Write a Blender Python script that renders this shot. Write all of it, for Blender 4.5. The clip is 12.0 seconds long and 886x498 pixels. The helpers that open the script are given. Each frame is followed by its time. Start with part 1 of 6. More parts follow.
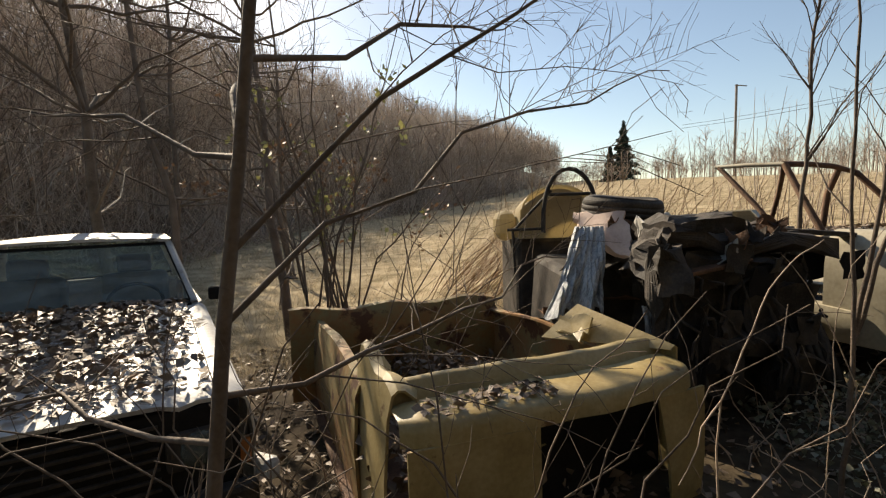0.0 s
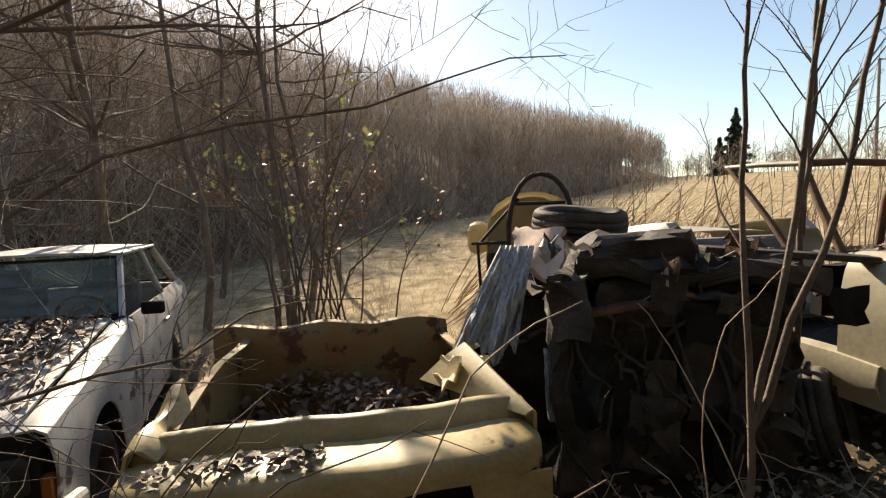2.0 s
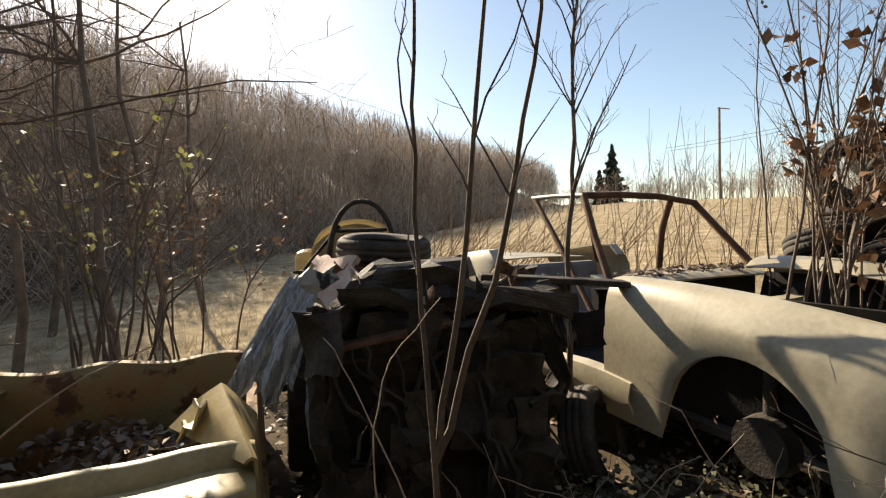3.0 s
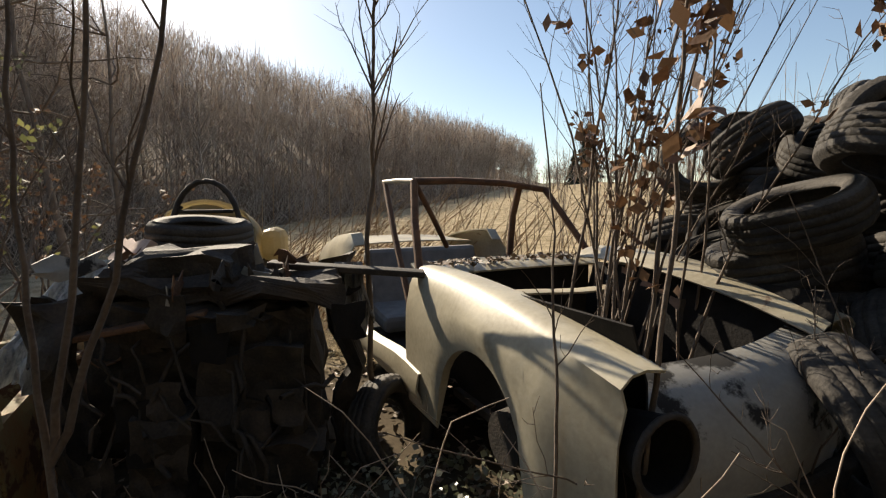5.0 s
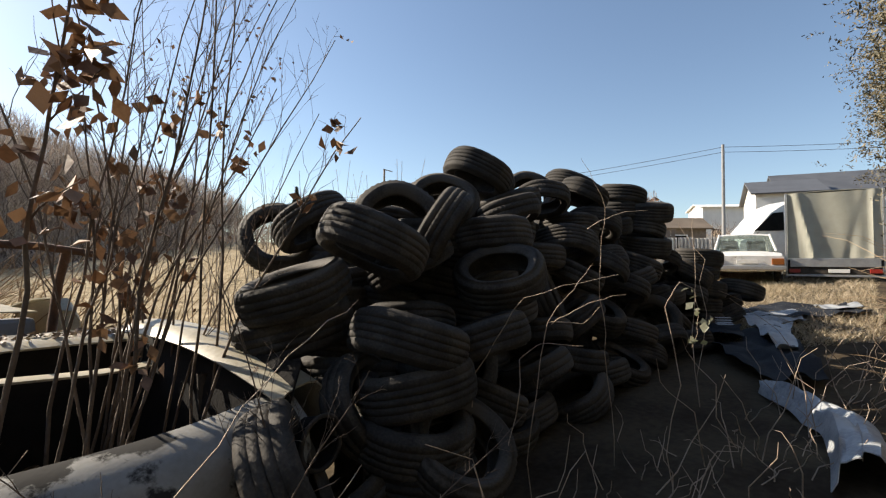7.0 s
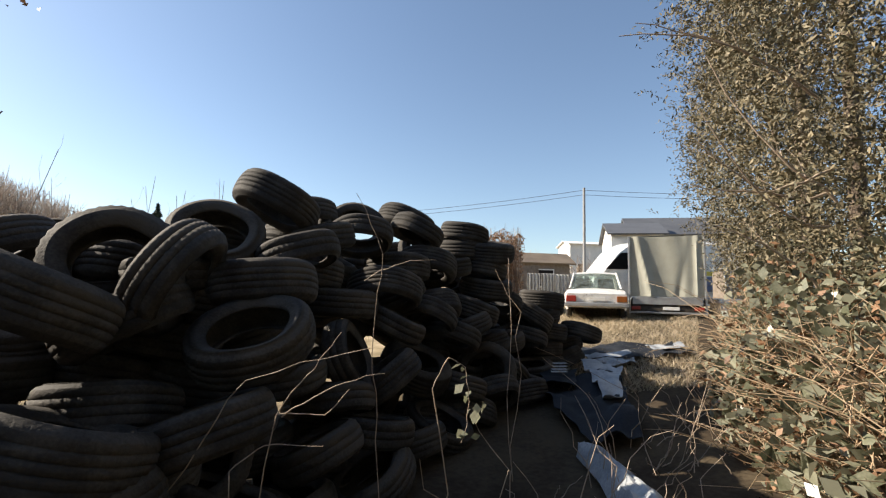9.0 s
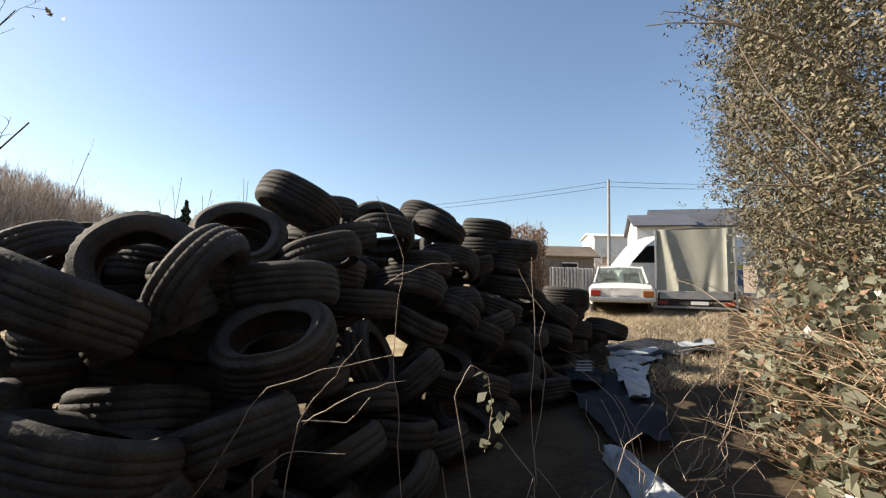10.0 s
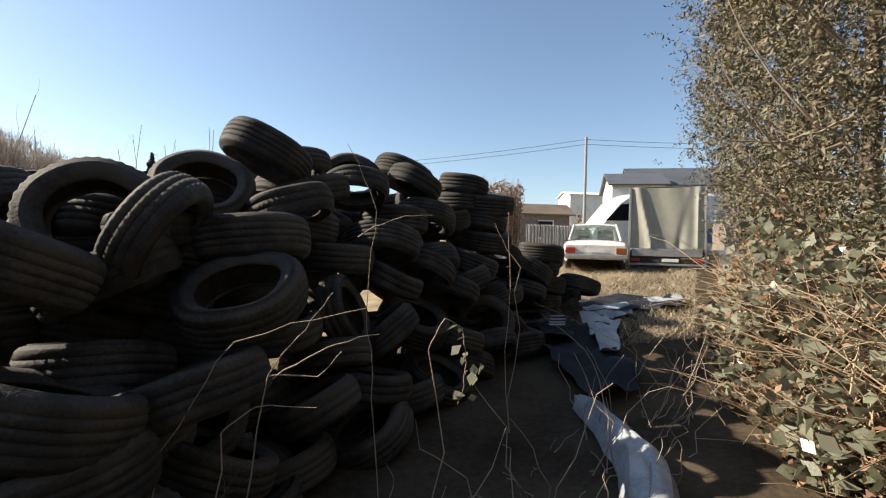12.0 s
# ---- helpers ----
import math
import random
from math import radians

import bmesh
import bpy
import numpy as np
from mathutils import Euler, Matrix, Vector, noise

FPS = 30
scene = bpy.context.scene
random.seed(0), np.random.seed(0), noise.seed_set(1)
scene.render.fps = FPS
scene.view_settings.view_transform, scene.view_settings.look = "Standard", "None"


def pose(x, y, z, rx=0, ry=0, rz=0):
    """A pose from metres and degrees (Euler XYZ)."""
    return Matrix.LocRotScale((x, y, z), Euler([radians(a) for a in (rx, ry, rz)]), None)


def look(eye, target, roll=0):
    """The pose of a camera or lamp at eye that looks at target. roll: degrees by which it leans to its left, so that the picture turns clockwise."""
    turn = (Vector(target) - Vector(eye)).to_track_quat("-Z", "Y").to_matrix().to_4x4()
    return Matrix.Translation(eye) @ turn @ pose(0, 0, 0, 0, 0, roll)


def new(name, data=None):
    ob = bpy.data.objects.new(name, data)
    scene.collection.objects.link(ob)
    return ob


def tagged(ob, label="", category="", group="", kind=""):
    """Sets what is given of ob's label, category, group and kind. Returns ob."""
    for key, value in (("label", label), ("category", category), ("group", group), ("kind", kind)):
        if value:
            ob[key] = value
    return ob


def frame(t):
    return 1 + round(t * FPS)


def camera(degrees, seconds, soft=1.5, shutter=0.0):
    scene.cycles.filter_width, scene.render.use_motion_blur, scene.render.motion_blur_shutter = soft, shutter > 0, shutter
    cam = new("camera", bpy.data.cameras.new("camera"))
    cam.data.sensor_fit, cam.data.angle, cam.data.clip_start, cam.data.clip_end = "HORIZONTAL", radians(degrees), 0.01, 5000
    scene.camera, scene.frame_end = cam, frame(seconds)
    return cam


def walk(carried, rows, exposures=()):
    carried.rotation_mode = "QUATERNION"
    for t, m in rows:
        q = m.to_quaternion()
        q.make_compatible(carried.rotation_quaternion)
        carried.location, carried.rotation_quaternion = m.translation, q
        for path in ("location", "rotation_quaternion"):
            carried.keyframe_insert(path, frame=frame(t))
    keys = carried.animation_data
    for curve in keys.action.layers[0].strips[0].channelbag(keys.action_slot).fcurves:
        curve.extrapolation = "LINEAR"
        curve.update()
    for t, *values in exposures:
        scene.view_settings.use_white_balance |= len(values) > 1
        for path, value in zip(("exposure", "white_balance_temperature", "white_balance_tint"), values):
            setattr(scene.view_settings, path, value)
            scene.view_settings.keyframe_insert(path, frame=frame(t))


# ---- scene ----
cam = camera(86.5, 12.0, soft=1.25)
PATH = [
    (0.0, (1.434, 0.457, 1.183), (1.270, 4.440, 0.849), -1.41),
    (0.5, (1.713, 0.630, 1.142), (0.762, 4.473, 0.570), -1.66),
    (1.0, (2.033, 0.910, 1.177), (0.687, 4.633, 0.605), -2.01),
    (1.5, (2.250, 1.011, 1.217), (0.751, 4.701, 0.846), -2.13),
    (2.0, (2.613, 1.011, 1.263), (1.648, 4.879, 0.938), -1.87),
    (2.5, (2.873, 1.020, 1.265), (2.497, 4.990, 0.949), -1.78),
    (3.0, (3.290, 1.191, 1.259), (3.105, 5.185, 1.122), -1.73),
    (5.0, (4.354, 1.288, 1.299), (4.317, 5.273, 0.960), -0.65),
    (5.5, (4.610, 1.339, 1.381), (4.805, 5.332, 1.238), -0.66),
    (6.0, (4.829, 1.227, 1.386), (5.606, 5.147, 1.557), -0.05),
    (6.5, (5.084, 1.000, 1.400), (6.611, 4.687, 1.666), 0.29),
    (7.0, (5.319, 0.956, 1.379), (7.496, 4.307, 1.558), 0.92),
    (7.5, (5.711, 1.060, 1.405), (8.391, 4.016, 1.683), 1.17),
    (9.5, (6.294, 1.018, 1.609), (9.175, 3.757, 2.049), 1.55),
    (10.0, (6.298, 1.048, 1.624), (9.050, 3.927, 1.995), 1.44),
    (10.5, (6.306, 1.085, 1.623), (9.031, 3.989, 1.997), 1.42),
    (11.0, (6.334, 1.061, 1.606), (9.036, 3.995, 1.902), 1.49),
    (11.5, (6.337, 1.067, 1.606), (9.000, 4.047, 1.774), 1.44),
    (12.0, (6.358, 1.093, 1.603), (9.267, 3.839, 1.619), 1.61),
]
walk(cam, [(t, look(eye, target, roll)) for t, eye, target, roll in PATH], exposures=[(0.0, 0.9, 7600, 10), (1.5, 1.1, 7700, 10), (2.5, 1.17, 7600, 10), (5.0, 0.87, 7200, 10), (6.0, 1.0, 6850, 10), (7.5, 1.0, 6800, 10), (9.5, 1.10, 6750, 10), (12.0, 1.06, 6700, 10)])


# ---------------------------------------------------------------- light
SUN_AZ, SUN_EL = 35.0, 31.5      # degrees left of +y, and up
world = bpy.data.worlds.new("sky")
scene.world = world
world.use_nodes = True
wn = world.node_tree
sky = wn.nodes.new("ShaderNodeTexSky")
sky.sky_type = "NISHITA"
sky.sun_disc = False
sky.sun_elevation = radians(SUN_EL)
sky.sun_rotation = radians(-SUN_AZ)
sky.dust_density, sky.air_density, sky.ozone_density = 0.5, 1.0, 1.6
wn.nodes["Background"].inputs["Strength"].default_value = 0.088
wn.links.new(sky.outputs[0], wn.nodes["Background"].inputs["Color"])
sun = new("sun", bpy.data.lights.new("sun", "SUN"))
sun.data.energy, sun.data.angle, sun.data.color = 5.0, radians(0.5), (1.0, 0.91, 0.78)
sun_way = Vector((-math.sin(radians(SUN_AZ)) * math.cos(radians(SUN_EL)), math.cos(radians(SUN_AZ)) * math.cos(radians(SUN_EL)), math.sin(radians(SUN_EL))))
sun.matrix_world = look(sun_way * 60, (0, 0, 0))


# ---------------------------------------------------------------- materials
def material(name, colours, rough=0.7, metal=0.0, scale=8.0, fine=60.0, bump=0.3, island=False, mask=None, trans=0.0, spec=0.5):
    """Two noises mix the colours; a fine one gives relief. mask: (colour, scale, threshold) patches of wear."""
    m = bpy.data.materials.new(name)
    m.use_nodes = True
    nt = m.node_tree
    b = nt.nodes["Principled BSDF"]
    b.inputs["Roughness"].default_value, b.inputs["Metallic"].default_value = rough, metal
    b.inputs["Specular IOR Level"].default_value = spec
    tc = nt.nodes.new("ShaderNodeTexCoord")
    n1, n2 = nt.nodes.new("ShaderNodeTexNoise"), nt.nodes.new("ShaderNodeTexNoise")
    n1.inputs["Scale"].default_value, n1.inputs["Detail"].default_value = scale, 6
    n2.inputs["Scale"].default_value, n2.inputs["Detail"].default_value = fine, 4
    for n in (n1, n2):
        nt.links.new(tc.outputs["Object"], n.inputs["Vector"])
    fac = nt.nodes.new("ShaderNodeMath")
    fac.operation = "MULTIPLY_ADD"
    nt.links.new(n2.outputs["Fac"], fac.inputs[0])
    fac.inputs[1].default_value = 0.45
    nt.links.new(n1.outputs["Fac"], fac.inputs[2])
    if island:
        geo = nt.nodes.new("ShaderNodeNewGeometry")
        mixr = nt.nodes.new("ShaderNodeMath")
        mixr.operation = "MULTIPLY_ADD"
        nt.links.new(geo.outputs["Random Per Island"], mixr.inputs[0])
        mixr.inputs[1].default_value = 0.7
        sub = nt.nodes.new("ShaderNodeMath")
        sub.operation = "SUBTRACT"
        nt.links.new(fac.outputs[0], sub.inputs[0])
        sub.inputs[1].default_value = 0.35
        nt.links.new(sub.outputs[0], mixr.inputs[2])
        fac = mixr
    else:
        info = nt.nodes.new("ShaderNodeObjectInfo")
        mixr = nt.nodes.new("ShaderNodeMath")
        mixr.operation = "MULTIPLY_ADD"
        nt.links.new(info.outputs["Random"], mixr.inputs[0])
        mixr.inputs[1].default_value = 0.16
        nt.links.new(fac.outputs[0], mixr.inputs[2])
        fac = mixr
    ramp = nt.nodes.new("ShaderNodeValToRGB")
    el = ramp.color_ramp.elements
    while len(el) < len(colours):
        el.new(0.5)
    for i, c in enumerate(colours):
        el[i].position = 0.48 + 0.5 * i / max(1, len(colours) - 1) if not island else 0.1 + 0.8 * i / max(1, len(colours) - 1)
        el[i].color = (*c, 1)
    nt.links.new(fac.outputs[0], ramp.inputs[0])
    out = ramp.outputs["Color"]
    if mask:
        n3 = nt.nodes.new("ShaderNodeTexNoise")
        n3.inputs["Scale"].default_value, n3.inputs["Detail"].default_value, n3.inputs["Roughness"].default_value = mask[1], 7, 0.65
        nt.links.new(tc.outputs["Object"], n3.inputs["Vector"])
        r3 = nt.nodes.new("ShaderNodeValToRGB")
        r3.color_ramp.elements[0].position, r3.color_ramp.elements[1].position = mask[2], mask[2] + 0.05
        nt.links.new(n3.outputs["Fac"], r3.inputs[0])
        mx = nt.nodes.new("ShaderNodeMixRGB")
        nt.links.new(r3.outputs["Color"], mx.inputs[0])
        nt.links.new(out, mx.inputs[1])
        mx.inputs[2].default_value = (*mask[0], 1)
        out = mx.outputs[0]
        rr = nt.nodes.new("ShaderNodeMath")
        rr.operation = "MULTIPLY_ADD"
        nt.links.new(r3.outputs["Color"], rr.inputs[0])
        rr.inputs[1].default_value, rr.inputs[2].default_value = 0.9 - rough, rough
        nt.links.new(rr.outputs[0], b.inputs["Roughness"])
    nt.links.new(out, b.inputs["Base Color"])
    if trans:
        # thin leaves and cloth let some light through
        tl = nt.nodes.new("ShaderNodeBsdfTranslucent")
        nt.links.new(out, tl.inputs["Color"])
        ms = nt.nodes.new("ShaderNodeMixShader")
        ms.inputs[0].default_value = trans
        nt.links.new(b.outputs[0], ms.inputs[1])
        nt.links.new(tl.outputs[0], ms.inputs[2])
        nt.links.new(ms.outputs[0], nt.nodes["Material Output"].inputs["Surface"])
    if bump:
        bp = nt.nodes.new("ShaderNodeBump")
        bp.inputs["Strength"].default_value, bp.inputs["Distance"].default_value = bump, 0.01
        nt.links.new(n2.outputs["Fac"], bp.inputs["Height"])
        nt.links.new(bp.outputs[0], b.inputs["Normal"])
    return m


RUST = (0.10, 0.045, 0.022)
white_paint = material("white_paint", [(0.23, 0.20, 0.14), (0.36, 0.32, 0.235), (0.46, 0.415, 0.31)], 0.42, scale=3, fine=40, bump=0.06, mask=((0.13, 0.075, 0.045), 5, 0.66))
old_white = material("old_white_paint", [(0.36, 0.35, 0.33), (0.60, 0.59, 0.57), (0.70, 0.69, 0.67)], 0.42, scale=4, fine=50, bump=0.08, mask=((0.12, 0.08, 0.06), 6, 0.64))
dirty_white = material("dirty_white_paint", [(0.20, 0.19, 0.175), (0.38, 0.37, 0.35), (0.52, 0.51, 0.49)], 0.5, scale=3, fine=40, bump=0.1, mask=((0.11, 0.085, 0.065), 4, 0.58))
concrete = material("grey_concrete", [(0.22, 0.22, 0.22), (0.32, 0.32, 0.32)], 0.9, scale=3, fine=40, bump=0.1)
# grey base carries the nose panel's shade; black patches lie over it
panel_white = material("shade_greyed_white_panel", [(0.22, 0.21, 0.19), (0.34, 0.33, 0.30)], 0.5, scale=5, fine=50, bump=0.1, mask=((0.02, 0.018, 0.016), 3.2, 0.54))
yellow_paint = material("ochre_paint", [(0.21, 0.15, 0.06), (0.30, 0.225, 0.095), (0.40, 0.315, 0.16)], 0.45, scale=4, fine=50, bump=0.08, mask=((0.14, 0.08, 0.035), 5, 0.63))
rusty_yellow = material("rusting_ochre_paint", [(0.13, 0.10, 0.045), (0.23, 0.185, 0.08), (0.26, 0.13, 0.045)], 0.7, scale=3, fine=30, bump=0.25, mask=(RUST, 4, 0.55))
yellow_plastic = material("yellow_shell", [(0.44, 0.37, 0.23), (0.57, 0.49, 0.32)], 0.5, scale=4, fine=40, bump=0.1, trans=0.6, mask=((0.25, 0.18, 0.08), 7, 0.62))
rust = material("rusted_steel", [(0.045, 0.026, 0.018), (0.10, 0.05, 0.028), (0.16, 0.085, 0.045)], 0.85, scale=9, fine=90, bump=0.5)
dark_steel = material("oily_dark_steel", [(0.018, 0.016, 0.014), (0.038, 0.033, 0.028), (0.07, 0.056, 0.045)], 0.75, scale=9, fine=80, bump=0.4, spec=0.25)
# near-black for dark trim, and for recesses whose shade is put into the colour
dark_inside = material("dark_trim_and_shade", [(0.008, 0.0075, 0.0075), (0.02, 0.018, 0.017)], 0.85, scale=8, fine=60, bump=0.3, spec=0.15)
grey_cloth = material("grey_seat_cloth", [(0.12, 0.12, 0.12), (0.22, 0.215, 0.21)], 0.9, scale=10, fine=120, bump=0.3)
rag_cloth = material("pale_rag", [(0.24, 0.27, 0.29), (0.42, 0.46, 0.48), (0.58, 0.60, 0.61)], 0.85, scale=6, fine=80, bump=0.5)
def streaked_sheet():
    """Torn fibrous plastic: long pale and dark streaks down its length."""
    m = material("streaked_pale_plastic", [(0.10, 0.11, 0.12), (0.30, 0.33, 0.36), (0.52, 0.55, 0.57)], 0.6, scale=6, fine=80, bump=0.4, trans=0.25)
    for nd in m.node_tree.nodes:
        if nd.type == "TEX_NOISE" and nd.inputs["Scale"].default_value < 10:
            mp = m.node_tree.nodes.new("ShaderNodeMapping")
            mp.inputs["Scale"].default_value = (9.0, 9.0, 0.9)
            tc = [k for k in m.node_tree.nodes if k.type == "TEX_COORD"][0]
            m.node_tree.links.new(tc.outputs["Object"], mp.inputs["Vector"])
            m.node_tree.links.new(mp.outputs["Vector"], nd.inputs["Vector"])
    return m


streak_sheet = streaked_sheet()
pink_foam = material("pink_foam", [(0.50, 0.36, 0.29), (0.68, 0.54, 0.46)], 0.9, scale=9, fine=60, bump=0.5)
bark = material("grey_brown_bark", [(0.05, 0.036, 0.027), (0.11, 0.08, 0.058), (0.17, 0.13, 0.10)], 0.85, scale=6, fine=70, bump=0.5)
far_bark = material("far_bark", [(0.065, 0.045, 0.036), (0.22, 0.165, 0.128), (0.50, 0.41, 0.335)], 0.9, scale=0.4, fine=4, bump=0.0, island=True, trans=0.15)
pale_twig = material("pale_dry_twig", [(0.28, 0.20, 0.14), (0.46, 0.36, 0.27)], 0.7, scale=9, fine=80, bump=0.2)
dry_leaf = material("dry_brown_leaf", [(0.07, 0.032, 0.016), (0.17, 0.085, 0.042), (0.29, 0.17, 0.095)], 0.6, scale=9, fine=70, bump=0.2, island=True, trans=0.12)
litter_leaf = material("leaf_litter", [(0.05, 0.031, 0.019), (0.12, 0.078, 0.05), (0.23, 0.17, 0.12)], 0.6, scale=9, fine=70, bump=0.2, island=True)
green_leaf = material("dull_green_leaf", [(0.045, 0.05, 0.028), (0.12, 0.125, 0.075), (0.27, 0.265, 0.19)], 0.33, scale=9, fine=70, bump=0.1, island=True, trans=0.25)
yellow_leaf = material("yellow_green_leaf", [(0.14, 0.15, 0.05), (0.26, 0.25, 0.10)], 0.5, scale=9, fine=70, bump=0.1, island=True, trans=0.35)
thuja_leaf = material("olive_conifer_spray", [(0.040, 0.040, 0.022), (0.09, 0.083, 0.046), (0.21, 0.17, 0.10)], 0.65, scale=3, fine=30, bump=0.0, island=True, trans=0.06)
spruce_leaf = material("dark_spruce", [(0.012, 0.022, 0.014), (0.03, 0.045, 0.026)], 0.7, scale=3, fine=30, bump=0.0, island=True)
grass_mat = material("dry_grass", [(0.17, 0.14, 0.078), (0.32, 0.258, 0.16), (0.51, 0.42, 0.30)], 0.7, scale=1, fine=9, bump=0.0, island=True, trans=0.25)
weed_mat = material("dead_brown_stalks", [(0.16, 0.095, 0.05), (0.30, 0.20, 0.115), (0.46, 0.34, 0.22)], 0.7, scale=1, fine=9, bump=0.0, island=True, trans=0.15)
tarp_mat = material("grey_green_tarpaulin", [(0.27, 0.265, 0.215), (0.35, 0.345, 0.29)], 0.6, scale=3, fine=60, bump=0.15)
sheet_mat = material("pale_plastic_sheet", [(0.17, 0.185, 0.20), (0.30, 0.315, 0.335), (0.45, 0.465, 0.47)], 0.5, scale=5, fine=40, bump=0.3)
dark_sheet = material("dark_plastic_sheet", [(0.010, 0.012, 0.017), (0.024, 0.027, 0.033)], 0.75, scale=5, fine=40, bump=0.3, spec=0.2)
wood_grey = material("weathered_wood", [(0.12, 0.095, 0.075), (0.24, 0.20, 0.165)], 0.85, scale=5, fine=60, bump=0.3)
plaster = material("white_render", [(0.62, 0.61, 0.58), (0.76, 0.75, 0.72)], 0.9, scale=1, fine=20, bump=0.1)
slate = material("dark_grey_roofing", [(0.06, 0.063, 0.07), (0.10, 0.105, 0.115)], 0.6, scale=1, fine=18, bump=0.2)
brown_roof = material("brown_roofing", [(0.10, 0.075, 0.055), (0.18, 0.14, 0.10)], 0.8, scale=1, fine=18, bump=0.2)
tail_red = material("red_lamp_plastic", [(0.25, 0.02, 0.015), (0.32, 0.03, 0.02)], 0.3, bump=0)
orange_lamp = material("orange_lamp_plastic", [(0.22, 0.07, 0.015), (0.28, 0.09, 0.02)], 0.3, bump=0)
stripe_yellow = material("yellow_stripe", [(0.65, 0.50, 0.05), (0.72, 0.56, 0.08)], 0.4, bump=0)
stripe_blue = material("blue_stripe", [(0.06, 0.09, 0.20), (0.08, 0.12, 0.25)], 0.4, bump=0)
green_plastic = material("green_plastic", [(0.03, 0.15, 0.08), (0.05, 0.21, 0.11)], 0.4, bump=0)
red_plastic = material("faded_red_plastic", [(0.42, 0.10, 0.05), (0.5, 0.16, 0.09)], 0.5, bump=0)
steel = material("dull_galvanised_steel", [(0.30, 0.30, 0.30), (0.42, 0.42, 0.42)], 0.5, metal=0.7, scale=8, fine=60, bump=0.1)


def glass_material():
    m = bpy.data.materials.new("dirty_glass")
    m.use_nodes = True
    nt = m.node_tree
    b = nt.nodes["Principled BSDF"]
    b.inputs["Base Color"].default_value = (0.45, 0.52, 0.50, 1)
    b.inputs["Roughness"].default_value = 0.25
    tr = nt.nodes.new("ShaderNodeBsdfTransparent")
    tr.inputs["Color"].default_value = (0.62, 0.70, 0.68, 1)
    n = nt.nodes.new("ShaderNodeTexNoise")
    n.inputs["Scale"].default_value, n.inputs["Detail"].default_value = 7, 8
    r = nt.nodes.new("ShaderNodeMapRange")
    r.inputs["From Min"].default_value, r.inputs["From Max"].default_value = 0.3, 0.8
    r.inputs["To Min"].default_value, r.inputs["To Max"].default_value = 0.05, 0.35
    ms = nt.nodes.new("ShaderNodeMixShader")
    nt.links.new(n.outputs["Fac"], r.inputs["Value"])
    nt.links.new(r.outputs[0], ms.inputs[0])
    nt.links.new(tr.outputs[0], ms.inputs[1])
    nt.links.new(b.outputs[0], ms.inputs[2])
    nt.links.new(ms.outputs[0], nt.nodes["Material Output"].inputs["Surface"])
    return m


glass = glass_material()


def rubber_material():
    m = material("weathered_rubber", [(0.022, 0.0205, 0.019), (0.042, 0.038, 0.034), (0.085, 0.076, 0.066)], 0.75, scale=5, fine=70, bump=0.35, spec=0.2)
    return m


rubber = rubber_material()


